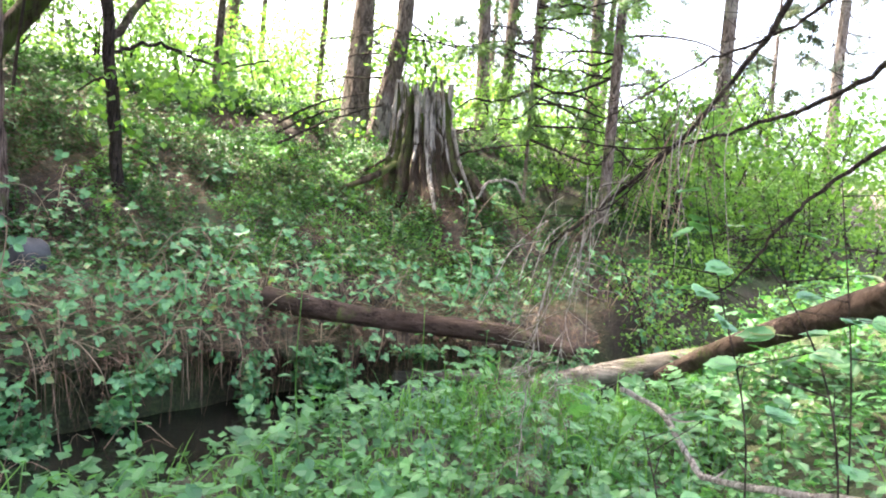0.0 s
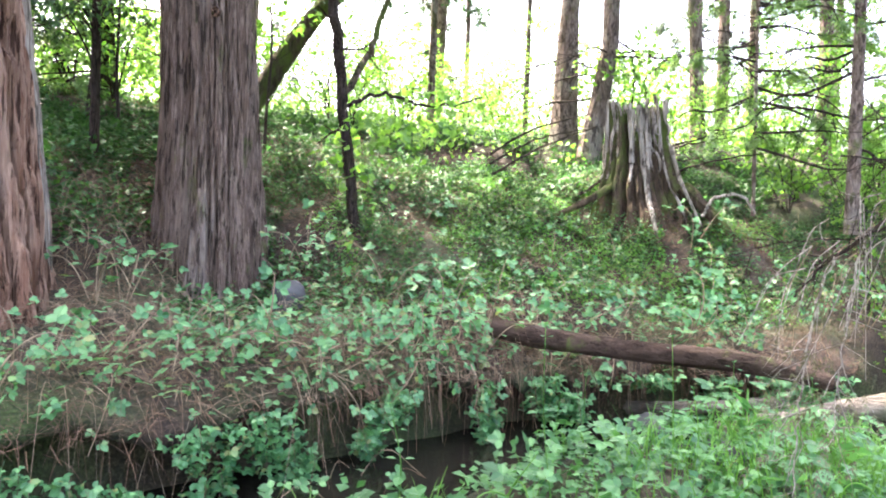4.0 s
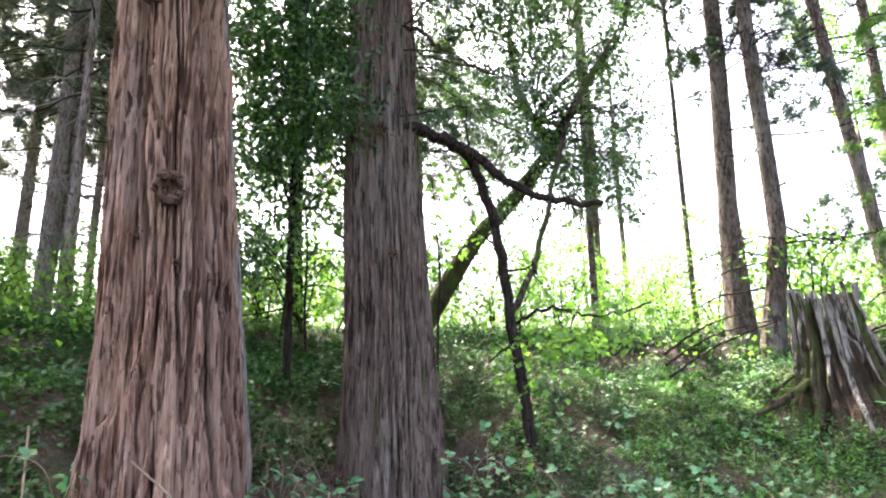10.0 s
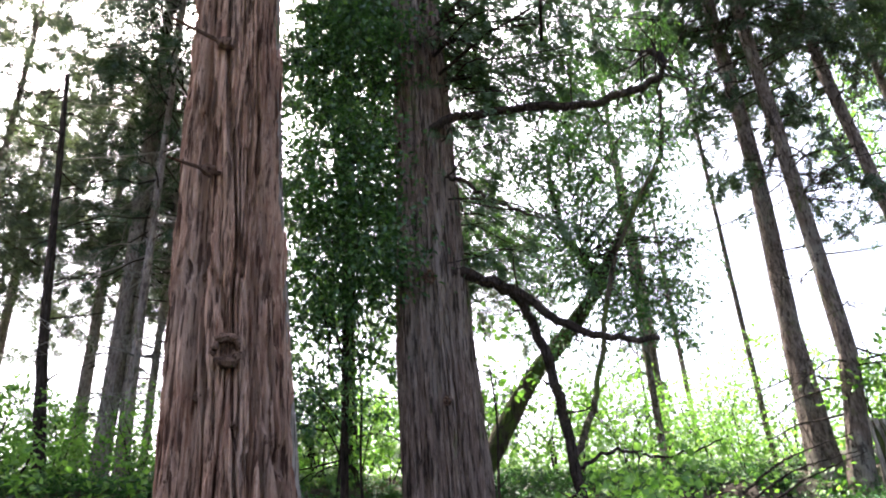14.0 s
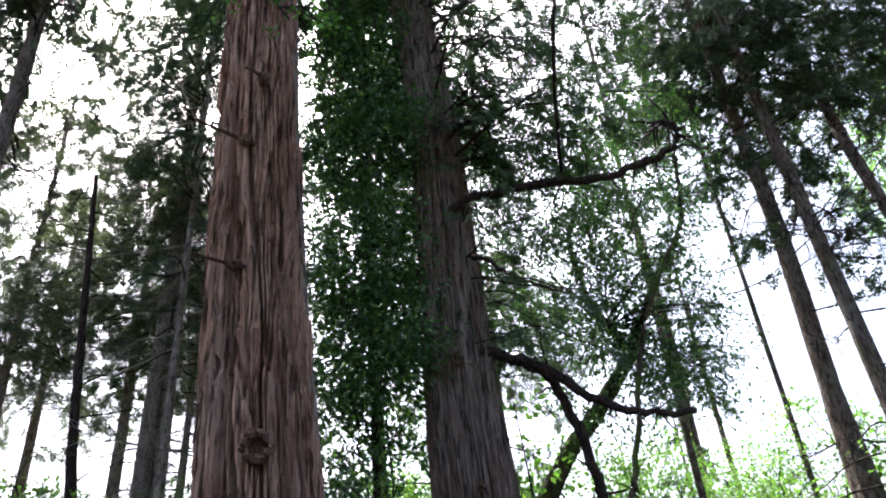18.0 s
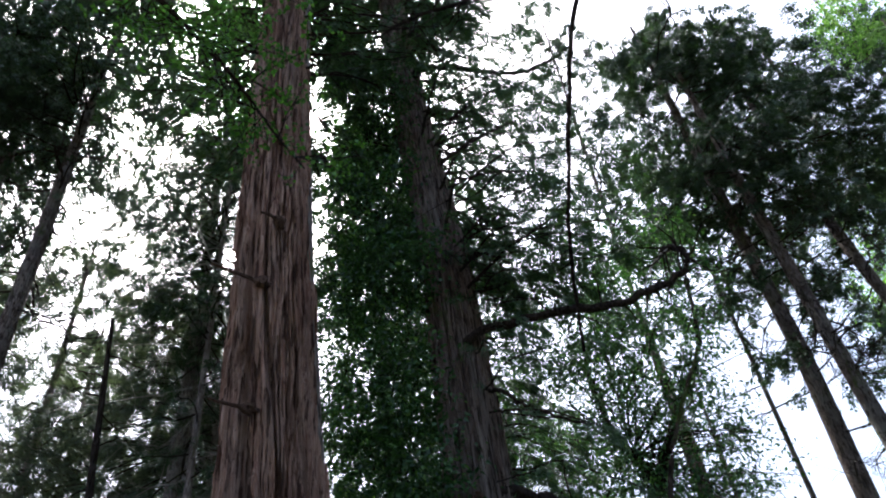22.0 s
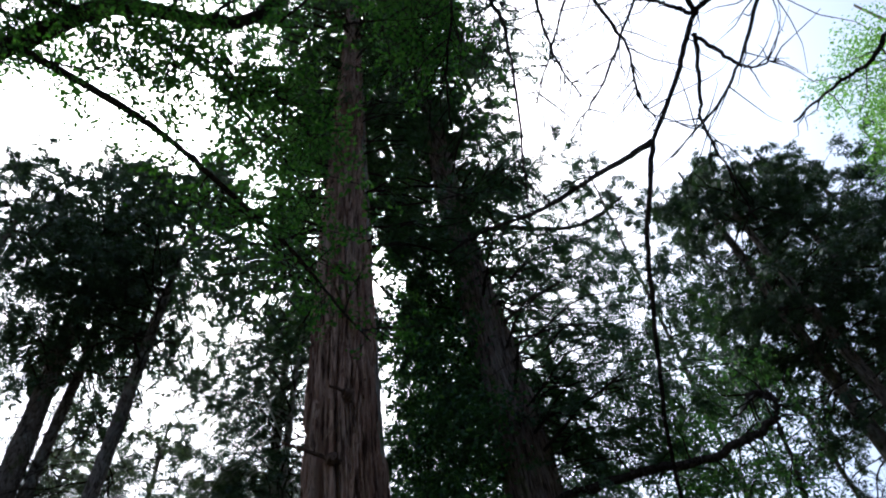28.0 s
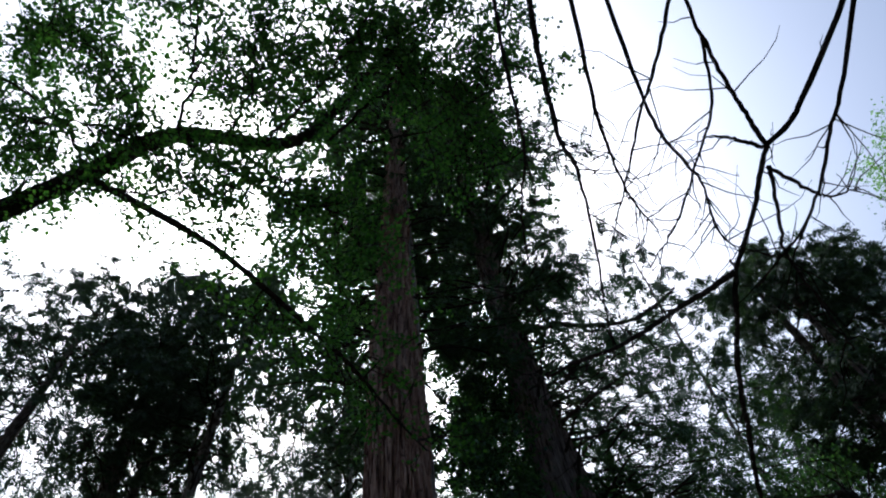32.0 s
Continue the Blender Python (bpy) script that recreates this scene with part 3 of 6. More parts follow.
def full_crown(tree, axis, z0, z1, reach, boughs, sprays, material, size=0.2, droop=0.35, limb_r=0.02, way=None, solo=14, shape=None):
    """Tiers of drooping boughs with flat sprays round a trunk, from z0 up to z1."""
    pieces, rest = [], []
    for k in range(boughs):
        u = (k + rng.uniform()) / boughs
        z = z0 + (z1 - z0) * u
        a = axis_at(axis, np.array([min(z, axis[-1][2])]))[0]
        w = rng.uniform(0, 2 * np.pi) if way is None else rng.uniform(*way)
        L = reach * (0.35 + 0.65 * min(1.0, 3.2 * u + 0.35)) * (1 - u) ** 0.55 * rng.uniform(0.55, 1.15) + 0.25
        e = np.array([a[0] + math.cos(w) * L, a[1] + math.sin(w) * L, z - L * droop * rng.uniform(0.2, 1.4)])
        line = limb_line((a[0], a[1], z), e, 0.08 * L, 12, 0.05)
        n = max(int(2.4 * sprays * (0.4 + 0.6 * L / reach)), 8)
        # side twigs leave the bough, and the sprays hang along them
        m = max(n // 20, 3)
        ti = rng.uniform(0.2, 1.0, m) * 10.99
        lo = ti.astype(int)
        tp = line[lo] + (line[lo + 1] - line[lo]) * (ti - lo)[:, None]
        t = unit(line[lo + 1] - line[lo])
        out = unit(np.cross(t, [0, 0, 1.0])) * rng.choice([-1.0, 1.0], m)[:, None]
        tl = L * (0.5 - 0.3 * ti / 11) * rng.uniform(0.4, 1.1, m)
        td = unit(t * 0.8 + out * 0.8 + rng.normal(size=(m, 3)) * 0.2 - [0, 0, 0.35])
        idx = rng.integers(0, m, n)
        q = rng.uniform(0.1, 1.0, n)
        p = tp[idx] + td[idx] * (tl[idx] * q)[:, None] - np.array([0, 0, 1.0]) * (0.12 * q * q * tl[idx])[:, None] + rng.normal(size=(n, 3)) * 0.03
        ahead = td[idx] + rng.normal(size=(n, 3)) * 0.45 - [0, 0, 0.3]
        pieces.append(scatter(shape or FROND_FAR, p, ahead, rng.normal(size=(n, 3)) * 0.45 + [0, 0, 1.0], size * 0.96 * rng.uniform(0.5, 1.25, n)))
        twigs = [tube(np.stack([a0, a0 + d0 * l0 - [0, 0, 0.1 * l0]]), [limb_r * 0.28, limb_r * 0.08], 3) for a0, d0, l0 in zip(tp, td, tl)]
        wood = joined([tube(line, np.linspace(limb_r, limb_r * 0.2, 12) * (0.5 + 0.5 * L / reach), 4)] + twigs)
        if k % max(boughs // solo, 1) == 0:
            part("bough", *wood, BARK_DARK, tree)
        else:
            rest.append(wood)
    if rest:
        tagged(part("branchwork", *joined(rest), BARK_DARK, tree), kind="stuff")
    part("foliage", *joined(pieces), material, tree)


def stub(tree, at, out, r, name="branch_stub", mat=None, bend=0.0):
    o = np.asarray(out, float)
    p = np.asarray(at, float)
    L = np.linalg.norm(o)
    line = smooth_line([p - o / L * 0.12, p, p + o * 0.5 + [0, 0, bend * 0.4], p + o + [0, 0, bend]], 9)
    v, f = tube(line, np.linspace(r, r * 0.45, 9), 7, 0.08)
    ring, g = tube([p - o / L * 0.06, p + o / L * 0.015, p + o / L * 0.05], [r * 2.6, r * 2.0, r * 0.9], 9, 0.12)
    part(name, *joined([(v, f), (ring, g)]), mat, tree)


# the reddish cedar nearer to the creek
A_AXIS = [(-4.82, 3.57, 0.35, 0.56), (-4.82, 3.57, 1.3, 0.54), (-4.84, 3.55, 2.2, 0.49), (-4.88, 3.48, 3.5, 0.44), (-4.93, 3.41, 5.0, 0.41), (-4.98, 3.34, 7.0, 0.385), (-5.01, 3.31, 10.0, 0.35), (-5.01, 3.30, 14.5, 0.29), (-5.0, 3.3, 20, 0.2), (-5.0, 3.3, 29, 0.04)]
cedar_a = thing("cedar_tree", (-4.82, 3.57, 0.6), "tall cedar with reddish furrowed bark and knots, on the creek bank", "tree")
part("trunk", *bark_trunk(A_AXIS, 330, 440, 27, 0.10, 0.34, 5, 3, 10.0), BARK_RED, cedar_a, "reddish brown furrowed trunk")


# a grey weathered rib of bark down one side of it
RIB_AXIS = [(x + 0.66 * r * 0.62 + 0.02, y + 0.66 * r * 0.79, z, r * 0.42) for x, y, z, r in A_AXIS[:9]]
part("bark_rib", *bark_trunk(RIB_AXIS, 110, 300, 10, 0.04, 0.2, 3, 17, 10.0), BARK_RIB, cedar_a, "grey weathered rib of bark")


def knot(tree, at, out, r, mat):
    """A gnarled ring of bark lumps round a hole."""
    p, o = np.asarray(at, float), unit(np.asarray(out, float))
    u = unit(np.cross(o, [0, 0, 1.0]))
    w = np.cross(u, o)
    lumps = [tube([p - o * 0.1, p - o * 0.01, p + o * 0.015], [r * 1.3, r * 1.1, r * 0.35], 11, 0.1)]
    n = 7 if r > 0.06 else 4
    for k in range(n):
        a0 = 2 * np.pi * k / n + rng.uniform(-0.3, 0.3)
        line = [p + (u * math.cos(a) + w * math.sin(a) * 1.2) * r * m + o * h * r for a, m, h in ((a0 - 0.5, 1.1, 0.05), (a0 - 0.2, 0.85, 0.45), (a0 + 0.25, 0.8, 0.5), (a0 + 0.7, 1.0, 0.1))]
        lumps.append(tube(smooth_line(line, 8), np.array([0.12, 0.26, 0.34, 0.38, 0.36, 0.3, 0.22, 0.1]) * r * rng.uniform(0.7, 1.2), 6, 0.12))
    part("knot", *joined(lumps), mat, tree, "dark gnarled knot")


knot(cedar_a, (-4.54, 3.18, 3.33), (0.75, -0.62, 0.1), 0.11, KNOT)
for at, r in (((-4.62, 3.12, 2.19), 0.035), ((-4.70, 3.06, 2.99), 0.03), ((-4.45, 3.22, 2.75), 0.025), ((-4.74, 3.08, 4.0), 0.03)):
    knot(cedar_a, at, (0.7, -0.7, 0.0), r, KNOT)
stub(cedar_a, (-4.73, 2.97, 4.97), (-0.14, -0.30, 0.05), 0.026, mat=KNOT)
stub(cedar_a, (-4.68, 2.97, 6.36), (-0.22, -0.42, 0.14), 0.03, mat=KNOT)
stub(cedar_a, (-4.52, 3.02, 7.13), (0.10, -0.28, 0.06), 0.028, mat=KNOT, bend=-0.2)
stub(cedar_a, (-4.60, 3.0, 8.6), (0.2, -0.3, 0.1), 0.025, mat=KNOT)
stub(cedar_a, (-4.75, 2.95, 9.6), (-0.1, -0.3, 0.1), 0.025, mat=KNOT)
full_crown(cedar_a, A_AXIS, 9.6, 18.5, 2.7, 120, 84, NEEDLE, 0.18, 0.2, 0.03, (0.5, 4.5), shape=FROND)
full_crown(cedar_a, A_AXIS, 16.5, 29.0, 4.0, 130, 130, NEEDLE, 0.18, 0.25, 0.035, (0.1, 4.9))
full_crown(cedar_a, A_AXIS, 20.0, 29.0, 3.0, 50, 110, NEEDLE, 0.18, 0.25, 0.03)
full_crown(cedar_a, A_AXIS, 13.6, 21.0, 1.7, 40, 54, NEEDLE, 0.15, 0.3, 0.018, shape=FROND)
# sunlit left side of the crown, painted with the brighter spray
full_crown(cedar_a, A_AXIS, 12.0, 21.0, 2.2, 44, 60, NEEDLE_FRESH_LIT, 0.15, 0.3, 0.018, (2.8, 4.7), shape=FROND)

# the greyer cedar behind it
B_AXIS = [(-4.09, 5.5, 0.25, 0.48), (-4.09, 5.5, 1.2, 0.455), (-4.1, 5.49, 2.2, 0.41), (-4.15, 5.45, 3.7, 0.365), (-4.15, 5.45, 6.0, 0.315), (-4.15, 5.45, 8.0, 0.285), (-4.28, 5.35, 10.0, 0.265), (-4.39, 5.26, 13.5, 0.235), (-4.42, 5.23, 16, 0.2), (-4.45, 5.2, 26, 0.04)]
cedar_b = thing("cedar_tree", (-4.09, 5.5, 0.5), "tall grey-brown cedar with shaggy bark and dark low branches", "tree")
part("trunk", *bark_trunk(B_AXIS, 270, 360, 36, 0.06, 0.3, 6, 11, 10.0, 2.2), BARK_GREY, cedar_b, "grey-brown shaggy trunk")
knot(cedar_b, (-3.84, 5.16, 3.13), (0.6, -0.8, 0), 0.035, KNOT)
knot(cedar_b, (-3.95, 5.12, 4.4), (0.5, -0.8, 0), 0.06, KNOT)


def limb(tree, points, r0, r1, mat, twigs=0, reach=0.5, name="branch", count=26, label="", split=False):
    line = smooth_line(points, count)
    line[1:-1] += rng.normal(size=line[1:-1].shape) * 0.012
    pieces = [tube(line, np.linspace(r0, r1, count), 7, 0.06)]
    if twigs:
        side_twigs = twiggy(line, twigs, reach, max(r1 * 0.5, 0.006))
        if split:
            for v, f in side_twigs:
                part("twig", v, f, mat, tree)
        else:
            pieces += side_twigs
    return part(name, *joined(pieces), mat, tree, label)


limb(cedar_b, [(-3.95, 5.4, 4.5), (-3.72, 5.53, 4.5), (-3.37, 5.79, 4.28), (-2.92, 6.03, 3.86), (-2.57, 6.19, 3.68), (-2.14, 6.35, 3.62)], 0.075, 0.028, BARK_DARK, 10, 0.4, label="dark bare low branch")
limb(cedar_b, [(-3.95, 5.3, 6.25), (-3.67, 5.30, 6.31), (-3.0, 5.65, 6.31), (-2.39, 5.93, 6.23), (-1.94, 6.1, 6.27), (-1.58, 6.2, 6.37), (-1.47, 6.22, 6.54), (-1.61, 6.19, 6.75), (-1.72, 6.16, 6.7)], 0.055, 0.03, BARK_DARK, 26, 0.6, count=40, label="hooked dark branch")
limb(cedar_b, [(-1.6, 6.19, 6.72), (-1.8, 6.13, 6.62), (-2.0, 6.1, 6.35)], 0.016, 0.008, BARK_GREYTWIG)
limb(cedar_b, [(-3.95, 5.4, 5.7), (-3.7, 5.48, 5.6), (-3.44, 5.63, 5.31), (-2.94, 5.91, 5.02)], 0.03, 0.012, BARK_DARK, 6, 0.4)
limb(cedar_b, [(-4.2, 5.3, 11.6), (-3.96, 5.25, 11.64), (-3.44, 5.52, 11.47), (-2.69, 5.92, 10.94), (-2.18, 6.13, 10.93), (-1.78, 6.25, 11.11)], 0.06, 0.02, BARK_DARK, 16, 0.8)
limb(cedar_b, [(-4.3, 5.3, 12.9), (-4.0, 5.13, 12.88), (-3.62, 5.4, 12.04), (-3.25, 5.63, 11.64)], 0.055, 0.02, BARK_DARK, 8, 0.7)
for k in range(16):
    z = rng.uniform(6.8, 14)
    a = axis_at(B_AXIS, np.array([z]))[0]
    w = rng.uniform(-0.9, 1.5)
    L = rng.uniform(0.9, 1.9)
    e = (a[0] + math.cos(w) * L, a[1] + math.sin(w) * L, z + rng.uniform(-0.5, 0.4))
    limb(cedar_b, [(a[0], a[1], z), ((a[0] + e[0]) / 2, (a[1] + e[1]) / 2, z + 0.1), e], 0.025, 0.008, BARK_DARK, 9, 0.5, count=12)
full_crown(cedar_b, B_AXIS, 4.6, 9.0, 1.8, 34, 50, NEEDLE, 0.14, 0.4, 0.016, (-0.5, 1.9), shape=FROND)
full_crown(cedar_b, B_AXIS, 7.0, 17.5, 3.0, 130, 92, NEEDLE, 0.17, 0.35, 0.024, (-0.4, 1.9), shape=FROND)
full_crown(cedar_b, B_AXIS, 7.5, 17.0, 2.1, 90, 76, NEEDLE, 0.18, 0.3, 0.02, (2.0, 4.5), shape=FROND)
full_crown(cedar_b, B_AXIS, 15.5, 26.0, 3.3, 110, 120, NEEDLE, 0.18, 0.3, 0.03)

# evergreen understorey tree between the two cedars
L_AXIS = [(-5.45, 5.5, 1.2, 0.05), (-5.3, 5.35, 4, 0.045), (-5.1, 5.1, 7, 0.04), (-5.0, 5.0, 11.5, 0.01)]
laurel = thing("laurel_tree", (-5.45, 5.5, 1.2), "slender evergreen tree with dense dark leaves between two cedars", "tree")
part("trunk", *tube(smooth_line(np.array(L_AXIS)[:, :3], 30), np.linspace(0.05, 0.012, 30), 8, 0.05), BARK_DARK, laurel)
for mass in (((-5.1, 5.0, 3.7), (0.81, 0.75, 0.78), 85), ((-4.75, 4.85, 4.6), (0.81, 0.62, 0.78), 114), ((-5.3, 5.2, 5.0), (0.81, 0.62, 0.91), 123), ((-4.7, 4.75, 5.7), (0.74, 0.62, 0.78), 142), ((-5.2, 5.1, 6.4), (0.81, 0.62, 0.91), 161), ((-4.75, 4.8, 7.3), (0.81, 0.62, 0.78), 161), ((-5.15, 5.1, 8.1), (0.81, 0.62, 0.91), 142), ((-4.8, 4.9, 9.1), (0.81, 0.62, 0.91), 152), ((-5.1, 5.1, 10.2), (0.81, 0.62, 0.91), 133), ((-4.8, 4.85, 11.3), (0.74, 0.62, 1.04), 123), ((-4.45, 5.0, 5.1), (0.47, 0.44, 0.65), 57)):
    crown_part(laurel, L_AXIS, (mass[0], mass[1], int(mass[2] * 0.95)), "leaf", LEAF_OAK, 5, 0.012, BARK_DARK, 0.05, 0.068, 0.5, 10)

# crooked mossy tree, and the thin dark sapling in front of it
M_AXIS = [(-5.75, 7.6, 1.7, 0.15), (-5.4, 7.75, 2.5, 0.145), (-5.05, 7.93, 3.12, 0.135), (-4.57, 8.21, 3.99, 0.12), (-4.11, 8.45, 4.54, 0.11), (-3.5, 8.72, 5.34, 0.10)]
mossy = thing("mossy_tree", (-5.75, 7.6, 1.7), "leaning crooked tree with moss on its trunk, leafing out", "tree")
ml = smooth_line(np.array(M_AXIS), 34)
part("trunk", *tube(ml[:, :3], ml[:, 3], 14, 0.05), BARK_MOSS, mossy, "mossy leaning trunk", True)
limb(mossy, [(-3.6, 8.68, 5.25), (-3.18, 8.85, 6.0), (-2.81, 8.97, 6.56), (-2.44, 9.08, 7.13), (-2.2, 9.0, 8.2)], 0.085, 0.03, BARK_DARK, 14, 0.8)
limb(mossy, [(-3.5, 8.72, 5.3), (-3.75, 8.62, 5.8), (-3.9, 8.56, 6.2), (-4.0, 8.52, 7.1), (-3.9, 8.55, 7.6), (-3.5, 8.7, 8.5)], 0.07, 0.025, BARK_DARK, 14, 0.8)
O_AXIS = [(-3.7, 8.6, 5.2, 0.06), (-3.6, 8.4, 6.5, 0.05), (-3.4, 8.2, 8.6, 0.02)]
for mass in (((-4.0, 7.6, 6.2), (1.08, 0.96, 1.15), 243), ((-3.2, 8.4, 5.7), (1.08, 0.96, 1.03), 187), ((-2.9, 8.0, 6.9), (1.08, 0.96, 1.26), 243), ((-3.75, 7.2, 7.5), (1.20, 0.96, 1.38), 262), ((-2.6, 8.3, 8.0), (0.96, 0.96, 1.03), 177), ((-4.3, 7.6, 8.6), (0.96, 0.96, 1.15), 67), ((-2.3, 8.6, 5.2), (0.72, 0.72, 0.80), 60), ((-3.6, 8.0, 4.7), (1.0, 0.9, 0.7), 120), ((-2.7, 8.3, 4.5), (0.7, 0.7, 0.6), 60)):
    crown_part(mossy, O_AXIS, (mass[0], mass[1], int(mass[2] * 0.8)), "leaf", LEAF_OAK, 8, 0.016, BARK_DARK, 0.1, 0.06, 0.8, 14)

sapling = thing("sapling", (-3.1, 6.6, 1.1), "thin dark forked sapling leaning towards a cedar", "tree")
limb(sapling, [(-3.1, 6.6, 0.95), (-3.13, 6.59, 1.2), (-3.19, 6.57, 1.74), (-3.27, 6.53, 2.62), (-3.27, 6.30, 3.3), (-3.33, 6.15, 3.9), (-3.42, 6.0, 4.25), (-3.6, 5.7, 4.42), (-3.76, 5.55, 4.5)], 0.062, 0.045, BARK_DARK, 10, 0.4, "stem", 40, split=True)
limb(sapling, [(-3.27, 6.53, 2.60), (-3.18, 6.75, 3.0), (-3.1, 6.9, 3.3), (-2.98, 6.99, 3.87), (-2.75, 7.1, 4.8), (-2.45, 7.2, 5.4), (-2.05, 7.33, 6.1)], 0.042, 0.02, BARK_MOSS, 12, 0.5, "stem", 30, split=True)
limb(sapling, [(-3.27, 6.55, 2.55), (-2.9, 6.8, 2.72), (-2.5, 7.0, 2.6), (-2.0, 7.3, 2.75)], 0.022, 0.008, BARK_DARK, 8, 0.4, split=True)


def maple_foliage(tree, centre, radii, count, size=0.085):
    c, (v, f) = leaves_on(centre, radii, count, size, 10, 0.16, 0.1, 1.0)
    part("foliage", v, f, LEAF_MAPLE, tree)


maple_foliage(sapling, (-2.8, 7.0, 2.5), (0.7, 0.5, 0.4), 26)
maple_foliage(sapling, (-3.1, 6.6, 1.9), (0.3, 0.3, 0.4), 10)

# conifers beyond
def conifer(axis, label, crowns, stubs=14, material=None, around=22, dead=(0.1, 0.7), size=0.15, shape=None, wood=None):
    """crowns: rows of first and last height, reach, number of boughs and of sprays on each."""
    t = thing("conifer_tree", axis[0][:3], label, "tree")
    part("trunk", *bark_trunk(axis, around, 70, 9, 0.03, 0.12, 5, int(abs(axis[0][0]) * 37) + 5), BARK_HAZE if wood else BARK_FAR, t)
    z0, z1 = axis[0][2], axis[-1][2]
    for k in range(stubs):
        z = z0 + (z1 - z0) * rng.uniform(*dead)
        a = axis_at(axis, np.array([z]))[0]
        w, L = rng.uniform(0, 2 * np.pi), rng.uniform(0.5, 2.0)
        e = (a[0] + math.cos(w) * L, a[1] + math.sin(w) * L, z - rng.uniform(0.0, 0.5))
        line = limb_line((a[0], a[1], z), e, 0.05, 10)
        ways = []
        first = twiggy(line, 12, 0.7, 0.006, ways)
        fine = [piece for way in ways for piece in twiggy(way, 2, 0.3, 0.0035)]
        part("dead_branch", *joined([tube(line, np.linspace(0.018, 0.004, 10), 4)] + first + fine), wood or BARK_DARK, t)
    for c0, c1, reach, n, sprays in crowns:
        full_crown(t, axis, c0, c1, reach, n, sprays, material or NEEDLE_FAR, size, shape=shape, solo=9)
    return t


DARK = "dark conifer with drooping needle branches"
conifer([(-1.62, 10.88, 2.2, 0.24), (-1.62, 10.88, 3.3, 0.19), (-1.6, 10.88, 4.7, 0.145), (-1.52, 10.89, 6.1, 0.14), (-1.46, 10.9, 7.3, 0.13), (-1.45, 10.9, 13, 0.09), (-1.45, 10.9, 16.8, 0.03)], "straight conifer with pale rough bark on the slope", [(7.6, 10.5, 1.5, 12, 40), (10.2, 16.8, 2.6, 66, 100)], 16, size=0.182)
conifer([(-1.3, 10.4, 1.9, 0.20), (-1.2, 10.43, 2.44, 0.165), (-1.07, 10.45, 3.18, 0.14), (-0.93, 10.46, 4.1, 0.12), (-0.94, 10.46, 6.0, 0.11), (-0.98, 10.45, 9.5, 0.10), (-1.0, 10.4, 15.6, 0.03)], "slim dark conifer beside a weathered stump", [(6.4, 10.0, 1.6, 20, 40), (9.8, 15.6, 2.6, 66, 100)], 22, size=0.182)
conifer([(0.38, 12.0, 2.6, 0.12), (0.26, 12, 4.8, 0.105), (0.1, 12, 6.6, 0.10), (-0.1, 12, 9.3, 0.10), (-0.2, 12, 16.5, 0.03)], DARK, [(6.4, 10.5, 1.7, 22, 40), (10.4, 16.5, 3.1, 86, 114)], 18, size=0.182)
conifer([(0.85, 14, 2.8, 0.12), (0.82, 14, 6, 0.10), (0.78, 14, 10, 0.08), (0.75, 14, 17.5, 0.03)], DARK, [(11.2, 17.5, 3.2, 66, 100)], 20, size=0.182)
conifer([(2.3, 12.6, 2.6, 0.11), (2.2, 12.5, 9, 0.09), (2.1, 12.4, 15.5, 0.02)], DARK, [(11.0, 15.5, 2.6, 36, 80)], 14, size=0.182)
conifer([(-2.5, 12.2, 2.4, 0.05), (-2.45, 12.1, 6, 0.045), (-2.2, 11.6, 17.6, 0.02)], "thin pole-like conifer with a hanging crown", [(8.6, 17.6, 2.2, 80, 46)], 8, dead=(0.3, 0.6), size=0.165)
conifer([(-3.55, 10.1, 2.3, 0.055), (-3.5, 10.1, 6, 0.05), (-3.2, 10.0, 18.5, 0.02)], "thin pole-like conifer with a hanging crown", [(7.5, 19.0, 1.9, 95, 44)], 10, dead=(0.2, 0.5), size=0.165)
conifer([(-5.1, 15.15, 2.6, 0.17), (-5.1, 15.15, 5, 0.14), (-5.0, 15.2, 8, 0.12), (-5, 15.2, 12.0, 0.02)], "distant conifer trunk in bright haze", [(6.5, 12.0, 1.3, 34, 40)], 10)
conifer([(-4.76, 16.32, 2.6, 0.07), (-4.75, 16.3, 8, 0.055), (-4.7, 16.3, 11.5, 0.02)], "thin distant conifer trunk in bright haze", [(6.5, 11.5, 1.0, 26, 30)], 8)
PAIR = "one of two close conifer trunks with dead grey branches"
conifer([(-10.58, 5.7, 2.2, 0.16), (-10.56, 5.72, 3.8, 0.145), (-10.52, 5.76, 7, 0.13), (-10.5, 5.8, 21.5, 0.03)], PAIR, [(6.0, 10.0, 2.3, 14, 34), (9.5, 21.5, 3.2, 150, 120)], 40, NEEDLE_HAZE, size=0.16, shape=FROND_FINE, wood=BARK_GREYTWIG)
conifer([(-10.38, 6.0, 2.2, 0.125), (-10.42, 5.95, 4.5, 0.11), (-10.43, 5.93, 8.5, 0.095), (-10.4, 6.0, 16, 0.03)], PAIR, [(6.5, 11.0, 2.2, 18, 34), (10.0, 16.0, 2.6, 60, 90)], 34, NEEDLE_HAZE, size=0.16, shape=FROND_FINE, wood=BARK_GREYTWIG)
conifer([(-10.01, 2.4, 1.8, 0.16), (-10.01, 2.43, 8.5, 0.125), (-10, 2.48, 14, 0.09), (-10, 2.5, 18.6, 0.03)], "slim conifer rising into the sky", [(11.0, 14.0, 1.6, 14, 44), (13.0, 19.2, 2.8, 100, 120)], 20, dead=(0.4, 0.7), size=0.17)
